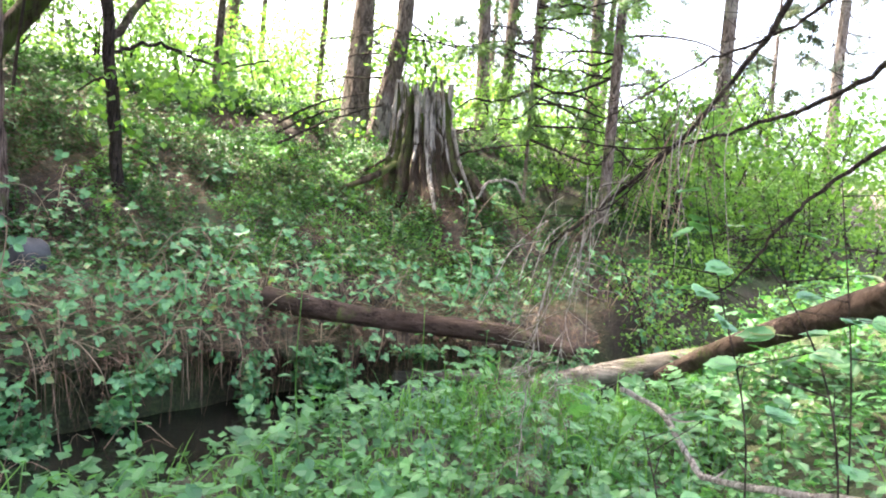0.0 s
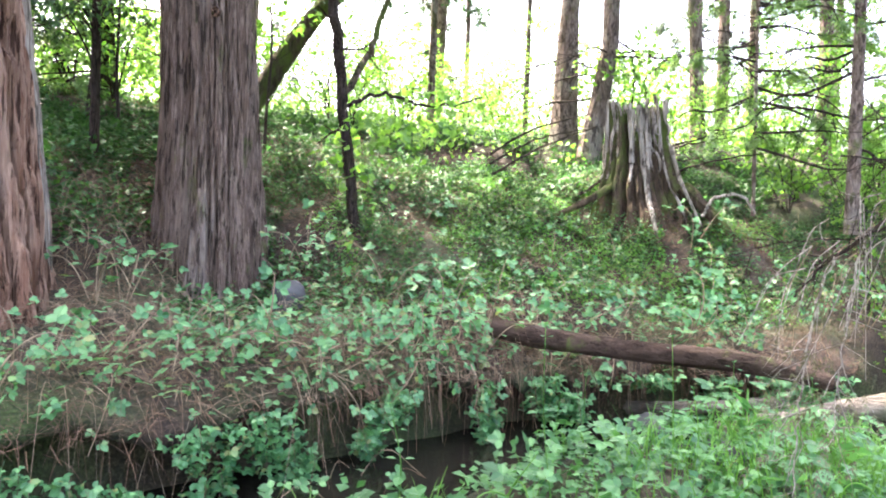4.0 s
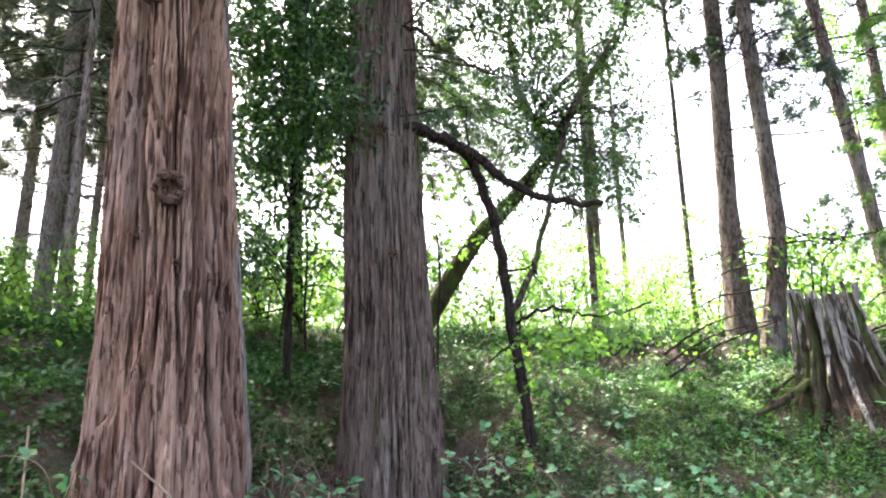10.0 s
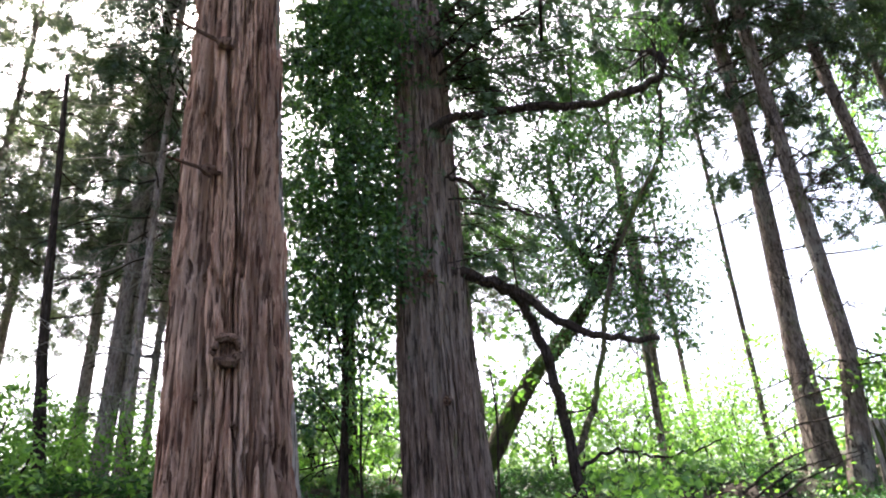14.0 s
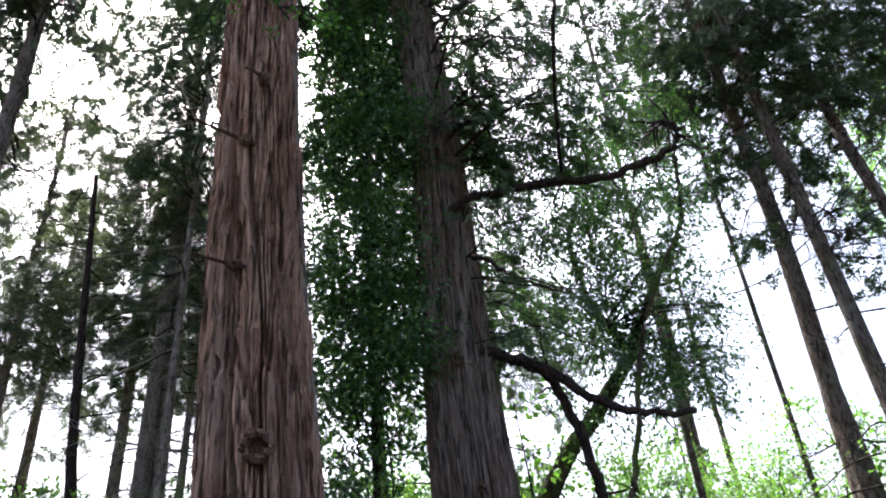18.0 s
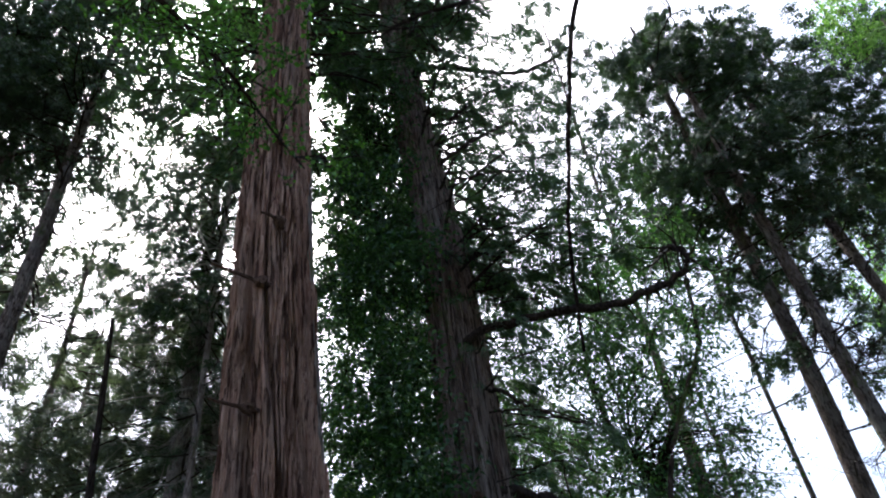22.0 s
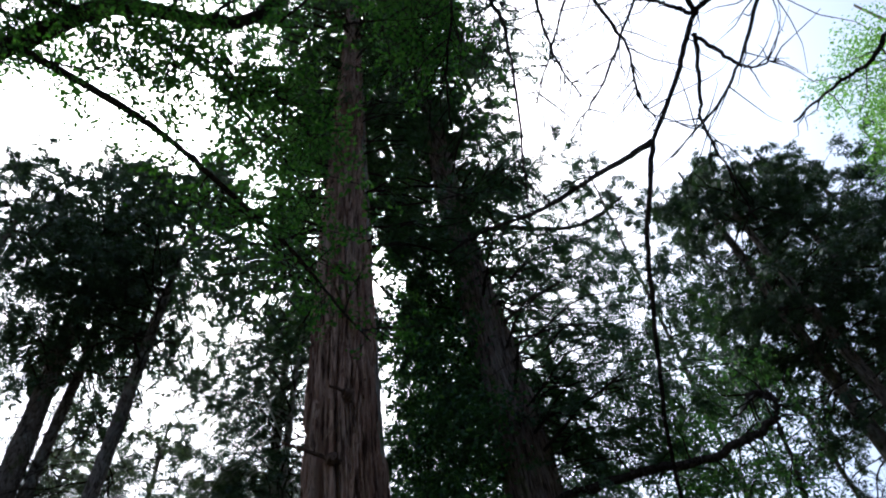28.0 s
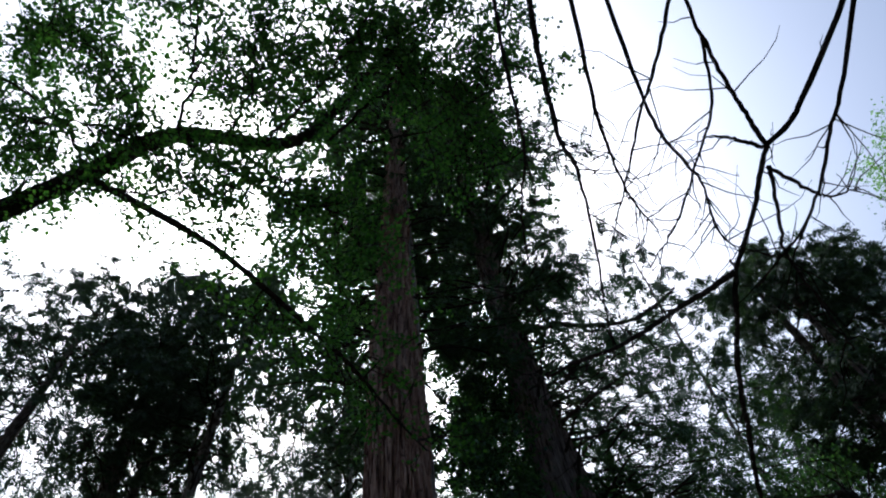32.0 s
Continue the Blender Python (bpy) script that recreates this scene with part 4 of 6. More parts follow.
conifer([(-11.9, 1.7, 1.8, 0.24), (-11.9, 1.6, 10, 0.2), (-11.92, 1.35, 14.4, 0.16), (-11.9, 1.3, 20.5, 0.03)], "thick dark conifer with a dense crown", [(13.6, 20.5, 3.2, 130, 120)], 16, dead=(0.4, 0.6), size=0.17)
conifer([(-8.75, 4.95, 1.9, 0.06), (-8.7, 4.95, 8, 0.05), (-8.5, 4.9, 18, 0.02)], "slender conifer with grey-green drooping branches", [(6.0, 9.0, 1.5, 16, 40), (8.5, 18.0, 2.3, 100, 90)], 24, dead=(0.15, 0.6), size=0.16, shape=FROND_FINE, wood=BARK_GREYTWIG)
conifer([(-11.85, 2.0, 1.8, 0.15), (-11.85, 1.9, 14.3, 0.09), (-11.8, 2, 17, 0.03)], "slim conifer with a dense crown", [(12.4, 17.5, 2.4, 60, 100)], 12, dead=(0.4, 0.7), size=0.17)
conifer([(-12.2, -0.6, 1.8, 0.22), (-12.2, -0.6, 10, 0.16), (-12.2, -0.6, 18.2, 0.03)], "slim conifer with a dense crown", [(12.8, 18.8, 3.2, 110, 120)], 10, dead=(0.4, 0.6), size=0.17)
conifer([(1.9, 8.8, 1.4, 0.07), (1.9, 8.8, 4, 0.06), (1.95, 8.8, 9, 0.04), (1.95, 8.8, 10.5, 0.02)], "slim young conifer with drooping green sprays", [(3.0, 10.5, 1.9, 34, 44)], 12, NEEDLE_FRESH_LIT, size=0.15, shape=FROND)
conifer([(0.95, 9.4, 1.6, 0.022), (0.9, 9.3, 4.2, 0.02), (0.85, 9.2, 6.5, 0.01)], "young conifer with light drooping sprays beside the stump", [(2.5, 6.5, 1.4, 36, 46)], 4, NEEDLE_FRESH_LIT, size=0.15, shape=FROND)
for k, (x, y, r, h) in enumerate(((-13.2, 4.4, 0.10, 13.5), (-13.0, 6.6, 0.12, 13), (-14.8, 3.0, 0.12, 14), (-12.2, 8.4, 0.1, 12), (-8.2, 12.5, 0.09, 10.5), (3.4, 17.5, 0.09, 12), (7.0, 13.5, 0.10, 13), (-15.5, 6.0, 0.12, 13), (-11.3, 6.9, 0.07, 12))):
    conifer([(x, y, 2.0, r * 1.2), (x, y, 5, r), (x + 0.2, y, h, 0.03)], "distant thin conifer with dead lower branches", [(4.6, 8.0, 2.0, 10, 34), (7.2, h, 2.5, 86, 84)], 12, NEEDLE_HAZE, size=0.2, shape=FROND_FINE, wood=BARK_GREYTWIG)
# added tree, mostly hidden by the cedars, that keeps sun off the slope
for x, y, h in ((-7.6, 10.9, 15.5),):
    conifer([(x, y, 2.4, 0.16), (x, y, 7, 0.13), (x + 0.1, y, h, 0.03)], "conifer with a full dark crown, added behind the cedars to shade the slope", [(7.5, h, 2.4, 60, 80)], 12, size=0.16)
oak_far = thing("broadleaf_tree", (4.2, 11.6, 2.2), "broadleaf tree with a sunlit crown", "tree")
F_AXIS = [(4.2, 11.6, 2.0, 0.12), (4.2, 11.5, 8, 0.1), (4.0, 11.4, 18, 0.02)]
part("trunk", *tube(np.array(F_AXIS)[:, :3], [0.12, 0.1, 0.03], 9), BARK_FAR, oak_far)
for mass in (((2.5, 11.4, 13.3), (1.2, 1.1, 1.3), 200), ((3.2, 11.2, 15.4), (1.4, 1.3, 1.5), 220), ((3.3, 11.4, 11.4), (1.3, 1.2, 1.3), 150)):
    crown_part(oak_far, F_AXIS, mass, "leaf", LEAF_MAPLE, 6, 0.03, BARK_DARK, 0.1, 0.07)

maple_far = thing("broadleaf_tree", (1.7, 17.6, 2.4), "tall broadleaf tree in full sun behind dark conifers", "tree")
N_AXIS = [(1.7, 17.6, 2.2, 0.14), (1.7, 17.5, 8, 0.1), (1.6, 17.4, 14, 0.02)]
part("trunk", *tube(np.array(N_AXIS)[:, :3], [0.14, 0.1, 0.03], 9), BARK_FAR, maple_far)
for mass in (((0.7, 17.3, 11.0), (1.5, 1.2, 1.5), 130), ((1.7, 17.5, 8.6), (1.7, 1.2, 1.5), 150), ((1.7, 17.5, 13.2), (1.6, 1.2, 1.4), 130), ((3.0, 17.2, 10.4), (1.5, 1.2, 1.6), 130), ((3.2, 17.3, 6.6), (1.6, 1.2, 1.4), 120)):
    crown_part(maple_far, N_AXIS, mass, "leaf", LEAF_MAPLE, 5, 0.03, BARK_DARK, 0.1, 0.1)

# dead snag
snag = thing("dead_snag", (-9.05, 4.27, 1.9), "dead black pole-like tree without crown", "tree")
part("trunk", *tube(smooth_line([(-9.05, 4.27, 1.8), (-9.08, 4.2, 2.6), (-9.18, 3.96, 4.5), (-9.25, 3.8, 6.5), (-9.32, 3.62, 8.8)], 40), np.linspace(0.10, 0.03, 40), 9, 0.08), BARK_DARK, snag)
for k in range(16):
    z = rng.uniform(4, 8.6)
    t = (z - 1.9) / 6.9
    a = np.array([-9.05 - 0.27 * t, 4.27 - 0.65 * t, z])
    w = rng.uniform(0, 6.28)
    L = rng.uniform(0.25, 0.9)
    line = limb_line(a, a + [math.cos(w) * L, math.sin(w) * L, rng.uniform(-0.2, 0.3)], 0, 7)
    part("branch", *joined([tube(line, np.linspace(0.014, 0.004, 7), 4)] + twiggy(line, 3, 0.3, 0.004)), BARK_DARK, snag)

# thicket of dark conifer foliage behind the cedars
thicket = thing("young_conifer", (-6.9, 7.2, 1.9), "young dark conifer with low spreading branches", "tree")
T_AXIS = [(-6.9, 7.2, 1.8, 0.09), (-6.9, 7.2, 6, 0.07), (-6.8, 7.1, 14.5, 0.01)]
part("trunk", *tube(np.array(T_AXIS)[:, :3], np.array(T_AXIS)[:, 3], 8), BARK_DARK, thicket)
full_crown(thicket, T_AXIS, 2.8, 6.5, 2.1, 36, 54, NEEDLE_FRESH_LIT, 0.14, 0.4, 0.018)
full_crown(thicket, T_AXIS, 6.0, 14.5, 2.1, 110, 84, NEEDLE, 0.17, 0.35, 0.02)
for x, y, h in ((-6.25, 6.2, 3.4), (-5.95, 6.4, 2.9), (-8.0, 6.0, 3.0), (-4.6, 7.2, 2.6)):
    z = float(height(x, y))
    t = thing("thin_sapling", (x, y, z), "thin straight dark sapling stem in the undergrowth", "tree")
    line = limb_line((x, y, z - 0.1), (x + rng.normal() * 0.1, y, z + h), 0, 14, 0.015)
    part("stem", *tube(line, np.linspace(0.022, 0.008, 14), 5), BARK_DARK, t)
    for v, f in twiggy(line, 9, 0.6, 0.006):
        part("twig", v, f, BARK_DARK, t)
    maple_foliage(t, (x, y, z + h * 0.8), (0.6, 0.5, 0.7), 22, 0.09)

# ---- stump ----
def build_stump():
    s = thing("tree_stump", (-0.35, 8.95, 1.5), "weathered grey jagged stump with mossy rotten roots", "stump")
    g = np.random.default_rng(5)
    th = np.linspace(0, 2 * np.pi, 130, endpoint=False)
    z = np.linspace(0, 1, 70)
    Z, TH = np.meshgrid(z, th, indexing="ij")
    base = np.array([[-0.28, 8.95], [-0.5, 8.97]])
    cx, cy = base[0, 0] + (base[1, 0] - base[0, 0]) * Z, np.full_like(Z, 8.95)
    R = 0.34 + 0.16 * (1 - Z) + 0.78 * (1 - Z) ** 2.3
    R = R + 0.28 * np.exp(-Z / 0.12) * np.clip(np.sin(5 * TH + 0.6), 0, 1) + 0.4 * np.exp(-Z / 0.25) * np.exp(-((np.mod(TH + 0.5 + np.pi, 2 * np.pi) - np.pi) / 0.35) ** 2)
    for k in range(60):
        a0, wide, long = g.uniform(0, 6.28), g.uniform(0.02, 0.07), g.uniform(0.3, 0.9)
        zc = g.uniform(0.2, 1)
        d = (TH - a0 - 0.1 * np.sin(3 * Z + k) + np.pi) % (2 * np.pi) - np.pi
        R -= g.uniform(0.02, 0.09) * np.exp(-((d / wide) ** 2)) * np.exp(-(((Z - zc) / long) ** 2))
    R += 0.07 * (vnoise(TH * 9, Z * 7, 3) - 0.5) + 0.06 * (vnoise(TH * 22, Z * 18, 5) - 0.5)
    rim = 1.42 + 0.16 * (vnoise(th * 4, th * 0, 6) - 0.3) + 0.08 * g.uniform(-1, 1, len(th))
    H = 0.62 + Z * (rim[None, :] + 0.75)
    v = np.stack([cx + R * np.cos(TH), cy + R * np.sin(TH), H], -1).reshape(-1, 3)
    n = len(th)
    i, j = np.meshgrid(np.arange(69), np.arange(n), indexing="ij")
    j2 = (j + 1) % n
    f = np.stack([i * n + j, i * n + j2, (i + 1) * n + j2, (i + 1) * n + j], -1).reshape(-1, 4)
    lump = 0.05 * (vnoise(TH * 5, Z * 9, 8) - 0.4) * (1 - Z)
    v = np.stack([cx + (R - 0.02 + lump) * np.cos(TH), cy + (R - 0.02 + lump) * np.sin(TH), H], -1).reshape(-1, 3)
    part("rotten_core", v, f, STUMP_MOSS, s, "dark mossy rotten wood")

    def surface(a, u):
        """Centre of the stump's side at an angle and share of its height, and the way out."""
        i, j = min(int(u * 69), 69), int(a / (2 * np.pi) * n) % n
        return np.array([cx[i, j] + R[i, j] * math.cos(a), cy[i, j] + R[i, j] * math.sin(a), H[i, j]]), np.array([math.cos(a), math.sin(a), 0.25])

    a = 0.0
    while a < 2 * np.pi:
        half = g.uniform(0.03, 0.075)
        a += half
        if g.uniform() < 0.1:
            a += half
            continue
        low = g.uniform(0.55, 0.85) if g.uniform() < 0.93 else g.uniform(0.15, 0.35)
        us = np.linspace(1.0, low, 12)
        rows, drift = [], g.normal() * 0.12
        for k, u in enumerate(us):
            t = k / 11
            c0, o0 = surface((a + drift * t) % (2 * np.pi), u)
            w = half * (0.42 + 0.4 * (1 - u)) * (1 - 0.75 * t**3) * g.uniform(0.8, 1.15)
            y0 = np.array([-math.sin(a), math.cos(a), 0])
            d = 0.022 * g.uniform(0.5, 1.5) * (1 - 0.5 * t)
            rows.append([c0 + y0 * w * q + o0 * d * e for q, e in ((-1, -0.6), (-0.8, 0.5), (-0.2, 1.0), (0.5, 0.8), (1, -0.6), (0, -1.2))])
        rows = np.array(rows)
        rows[0, :, 2] += g.uniform(-0.03, 0.12)
        q = np.arange(6)
        ff = np.concatenate([np.stack([k * 6 + q, k * 6 + (q + 1) % 6, (k + 1) * 6 + (q + 1) % 6, (k + 1) * 6 + q], -1) for k in range(11)])
        part("wood_slab", rows.reshape(-1, 3), ff, STUMP_WOOD, s, "grey splintered slab")
        a += half
    inner = np.stack([cx[-1] + (R[-1] - 0.07) * np.cos(th), cy[-1] + (R[-1] - 0.07) * np.sin(th), H[-1] - 0.05], -1)
    low = np.stack([cx[-1] + 0.1 * np.cos(th), cy[-1] + 0.1 * np.sin(th), H[-1] * 0 + 2.55], -1)
    ring = np.concatenate([v[-n:], inner, low])
    q = np.arange(n)
    q2 = (q + 1) % n
    part("hollow_top", ring, np.concatenate([np.stack([q, q2, q2 + n, q + n], -1), np.stack([q + n, q2 + n, q2 + 2 * n, q + 2 * n], -1)]), STUMP_MOSS, s)
    for pts, r in (([(-0.05, 8.5, 2.35), (0.05, 8.42, 2.0), (0.16, 8.33, 1.75), (0.3, 8.28, 1.45)], 0.026), ([(0.1, 8.7, 1.9), (0.4, 8.6, 1.6), (0.62, 8.6, 1.35), (0.8, 8.6, 1.2)], 0.09), ([(-0.7, 8.6, 1.9), (-1.0, 8.4, 1.7), (-1.4, 8.3, 1.5), (-1.9, 8.4, 1.4)], 0.05)):
        part("root", *tube(smooth_line(pts, 16), np.linspace(r, r * 0.5, 16), 9, 0.08), STUMP_WOOD if r < 0.03 else STUMP_MOSS, s)


build_stump()


# ---- logs and stones ----
def log(name, points, r0, r1, mat, label, sides=20, seed=1):
    t = thing(name, points[0], label, "log")
    line = smooth_line(points, 50)
    g = np.random.default_rng(seed)
    v, f = tube(line, np.linspace(r0, r1, 50), sides, 0.0)
    c = np.repeat(line, sides, 0)
    ang = np.tile(np.arange(sides), 50)
    lon = np.repeat(np.arange(50), sides)
    k = 1 + 0.22 * (vnoise(ang * 0.5, lon * 0.12, seed) - 0.5) + 0.1 * (vnoise(ang * 1.0, lon * 0.5, seed + 4) - 0.5)
    v = c + (v - c) * k[:, None]
    part("body", v, f, mat, t, "", True)
    for end, way in ((0, -1), (-1, 1)):
        ring = v[:sides] if end == 0 else v[-sides:]
        d = unit(line[end] - line[1 if end == 0 else -2])
        mid = ring.mean(0) + d * r0 * 0.25
        inner = mid + (ring - mid) * 0.55
        vv = np.concatenate([ring, inner, [mid + d * 0.02]])
        q = np.arange(sides)
        q2 = (q + 1) % sides
        faces = [(a, b, b + sides, a + sides) for a, b in zip(q, q2)] + [(a + sides, b + sides, 2 * sides, 2 * sides) for a, b in zip(q, q2)]
        faces = np.array([(a, b, c, d2) for a, b, c, d2 in faces if c != d2])
        part("broken_end", vv, faces, mat, t)
        tri = np.array([(a + sides, b + sides, 2 * sides) for a, b in zip(q, q2)])
        part("heartwood", vv, tri, LOG_PALE if end == 0 else mat, t)
    return t


log("fallen_log", [(-1.43, 5.68, 0.51), (-0.99, 5.66, 0.45), (-0.33, 5.64, 0.41), (0.35, 5.59, 0.40), (0.75, 5.58, 0.36), (1.1, 5.56, 0.3)], 0.088, 0.07, LOG_WOOD, "smooth brown fallen log bridging the creek", 22, 2)
log("fallen_log", [(2.9, 2.7, 1.4), (2.55, 3.4, 1.17), (2.4, 3.9, 0.98), (2.2, 4.45, 0.74), (1.95, 5.0, 0.45), (1.75, 5.35, 0.2)], 0.105, 0.06, LOG_WOOD, "thick dark fallen trunk sloping down to the creek", 22, 5)
log("grey_log", [(2.3, 5.6, 0.35), (1.5, 5.45, 0.2), (0.8, 5.2, 0.07), (0.3, 5.0, -0.02)], 0.11, 0.08, LOG_PALE, "pale bare driftwood log lying by the water", 16, 8)
log("grey_log", [(-0.35, 6.3, -0.2), (0.3, 6.25, -0.12), (0.9, 6.4, -0.05)], 0.06, 0.05, LOG_PALE, "thin pale log lying in the creek", 12, 9)
log("dead_branch", [(-5.6, 4.4, 1.35), (-5.0, 4.55, 1.25), (-4.6, 4.6, 1.0)], 0.09, 0.05, LOG_PALE, "broken grey branch lying between two cedars", 12, 12)


def stone(at, size, label, seed, name="stone"):
    g = np.random.default_rng(seed)
    bm = bmesh.new()
    bmesh.ops.create_icosphere(bm, subdivisions=3, radius=1)
    off = Vector(g.uniform(-9, 9, 3))
    for v in bm.verts:
        n = noise.noise(v.co * 1.1 + off) * 0.35 + noise.noise(v.co * 3.0 + off) * 0.1
        v.co *= 1 + n
        v.co = Vector((v.co.x * size[0], v.co.y * size[1], v.co.z * size[2])) + Vector(at)
    me = bpy.data.meshes.new(name)
    bm.to_mesh(me)
    bm.free()
    me.materials.append(STONE)
    for p in me.polygons:
        p.use_smooth = True
    ob = new(name, me)
    return tagged(ob, label, "stone")


stone((-3.12, 5.25, 0.70), (0.14, 0.13, 0.17), "dark grey stone at the foot of a cedar", 1)
stone((0.35, 4.55, -0.02), (0.30, 0.22, 0.10), "flat pale stone by the creek", 2)
stone((-0.15, 6.0, -0.28), (0.16, 0.13, 0.10), "wet grey stone in the creek", 4)
stone((0.5, 6.2, -0.28), (0.14, 0.12, 0.09), "wet grey stone in the creek", 6)
stone((-5.2, 4.75, 1.1), (0.2, 0.16, 0.13), "dark stone between two cedars", 8)


# ---- shrubs: built once, then set out ----
def shrub(label, seed, h=1.9, n=60, size=0.085, mat=None):
    t = thing("shrub", (0, 0, 0), label, "shrub", "shrubs of the understorey")
    for k in range(4):
        w = rng.uniform(0, 6.28)
        e = np.array([math.cos(w) * h * 0.4, math.sin(w) * h * 0.4, h * rng.uniform(0.7, 1.1)])
        line = limb_line((0, 0, -0.1), e, 0.15, 12, 0.05)
        part("stem", *joined([tube(line, np.linspace(0.018, 0.005, 12), 4)] + twiggy(line, 9, h * 0.3, 0.005)), BARK_DARK, t)
    c, (v, f) = leaves_on((0, 0, h * 0.62), (h * 0.5, h * 0.5, h * 0.45), n, size, 14, 0.13, 0.1, 0.9)
    part("foliage", v, f, mat or LEAF_MAPLE, t)
    return t


SHRUBS = [shrub("leafy bright green understorey shrub, backlit", 1, 1.9, 80, 0.07), shrub("loose bright green shrub with broad leaves", 2, 1.7, 60, 0.085), shrub("dense fine-leaved green shrub", 3, 1.7, 120, 0.05), shrub("dense dark evergreen shrub behind the cedars", 4, 2.0, 130, 0.06, LEAF_OAK)]
spots = [(-5.1, 9.8), (-6.0, 9.2), (-4.2, 10.6), (-3.4, 11.8), (-2.6, 10.6), (-3.5, 13.0), (-2.2, 12.6), (-0.4, 12.6), (0.6, 11.6), (1.6, 11.8), (2.6, 10.6), (3.6, 9.6), (4.6, 9.2), (3.2, 8.6), (4.4, 7.8), (-7.2, 8.4), (-8.0, 7.6), (-8.6, 6.6), (-9.6, 6.6), (-10.4, 5.0), (-11.4, 5.6), (-9.9, 4.2), (-12.0, 4.4), (-7.0, 10.4), (-5.0, 12.4), (-6.2, 13.4), (-1.2, 14.6), (1.4, 14.4), (-4.4, 15.0), (4.8, 12.4), (6.2, 10.4), (5.6, 8.4), (-9.0, 9.6), (-11, 8.0), (-13, 6.6), (-8.2, 4.9), (2.9, 12.8), (-0.6, 10.9), (-6.4, 8.0), (-4.4, 9.2), (-8.9, 3.4), (-10.8, 3.4), (2.2, 9.4), (3.0, 9.9), (2.4, 7.9), (3.6, 7.2), (1.5, 10.4), (4.6, 6.6), (3.2, 6.6), (5.4, 7.4), (0.2, 13.2), (2.0, 13.4), (3.6, 11.4), (-7.6, 9.4), (5.0, 14.0)]
first = set()
dark_spots = [(-7.2, 5.9)]
spots += [(-6.5, 6.9), (-7.5, 7.3), (-7.9, 8.6), (-9.3, 7.6), (5.2, 10.6), (6.0, 11.6), (6.8, 12.8), (7.6, 11.8), (5.6, 13.0), (4.4, 10.6), (8.6, 13.4)]
spots += dark_spots
for k, (x, y) in enumerate(spots):
    i = 3 if (x, y) in dark_spots else k % 3
    s = SHRUBS[i]
    m = pose(x, y, float(height(x, y)), 0, 0, rng.uniform(0, 360)) @ Matrix.Scale(rng.uniform(0.6, 1.1) if y < 9.7 else rng.uniform(0.95, 1.5) if x > 2 else rng.uniform(0.7, 1.25), 4)
    if i in first:
        copy_thing(s, m)
    else:
        s.matrix_basis = m
        first.add(i)

# distant wood that closes the place, with unseen trees behind to dim skylight
def far_tree(label):
    t = thing("far_tree", (0, 0, 0), label, "tree", "trees of the surrounding wood")
    ax = [(0, 0, -0.3, 0.26), (0, 0, 6, 0.2), (0, 0, 16, 0.02)]
    part("trunk", *tube(np.array(ax)[:, :3], [0.2, 0.15, 0.03], 9), BARK_FAR, t)
    full_crown(t, ax, 4.5, 16, 2.6, 26, 20, NEEDLE_FAR, 0.7, solo=2)
    return t


FAR = far_tree("distant conifer of the wood, added unseen behind the camera too")
ring = []
for k in range(44):
    w = k / 44 * 2 * np.pi + rng.uniform(-0.05, 0.05)
    d = rng.uniform(28, 48)
    # trees behind the camera are never seen; they lower the ambient light
    behind = math.cos(w) < 0.2
    if behind:
        d = rng.uniform(15, 30)
    elif rng.uniform() < 0.5:
        continue
    ring.append((math.sin(w) * d, math.cos(w) * d))
for k, (x, y) in enumerate(ring):
    m = pose(x, y, float(height(x, y)), 0, 0, rng.uniform(0, 360)) @ Matrix.Scale(rng.uniform(0.75, 1.2), 4)
    if k:
        copy_thing(FAR, m)
    else:
        FAR.matrix_basis = m

# ---- undergrowth ----
def leaf_mesh(name, leaflets, size, material, stalk=0.35):
    """A leaf of one or more toothed leaflets on a thin stalk, along +x."""
    out = []
    for ang, at, k in leaflets:
        v, f = TOOTHED
        c, s = math.cos(ang), math.sin(ang)
        w = v * [1, 0.86, 1] * size * k
        out.append((np.stack([w[:, 0] * c - w[:, 1] * s + at * size, w[:, 0] * s + w[:, 1] * c, w[:, 2]], -1), f))
    sv, sf = tube([(-stalk * size, 0, -0.02 * size), (0, 0, 0), (size * 0.3, 0, -0.01 * size)], [0.0016, 0.0014, 0.001], 3)
    out.append((sv, np.concatenate([sf[:, [0, 1, 2]], sf[:, [0, 2, 3]]])))
    return np_mesh(name, *joined(out), material)


TRIPLE = [(0, 0.22, 1.0), (1.2, 0.0, 0.85), (-1.2, 0.0, 0.85)]
BRAMBLE_LEAF = [leaf_mesh("leaf", TRIPLE, s, LEAF_BRAMBLE) for s in (0.04, 0.05, 0.062)]
FRESH_LEAF = [leaf_mesh("leaf", TRIPLE, s, LEAF_HERB) for s in (0.05, 0.06, 0.072)]
SINGLE_LEAF = [leaf_mesh("leaf", [(0, 0, 1.0)], s, LEAF_HERB, 0.2) for s in (0.045, 0.06, 0.076)]
ROUND_LEAF = [leaf_mesh("leaf", [(0, 0, 1.0), (0.45, 0, 0.8), (-0.45, 0, 0.8)], s, LEAF_BRAMBLE, 0.4) for s in (0.085, 0.11)]
PALE_LEAF = leaf_mesh("leaf", [(0, 0, 1.0)], 0.2, LEAF_HERB, 0.1)


def frame_of(at, ahead, above):
    x = Vector(ahead).normalized()
    y = Vector(above).cross(x).normalized()
    z = x.cross(y)
    return Matrix(((x.x, y.x, z.x, at[0]), (x.y, y.y, z.y, at[1]), (x.z, y.z, z.z, at[2]), (0, 0, 0, 1)))


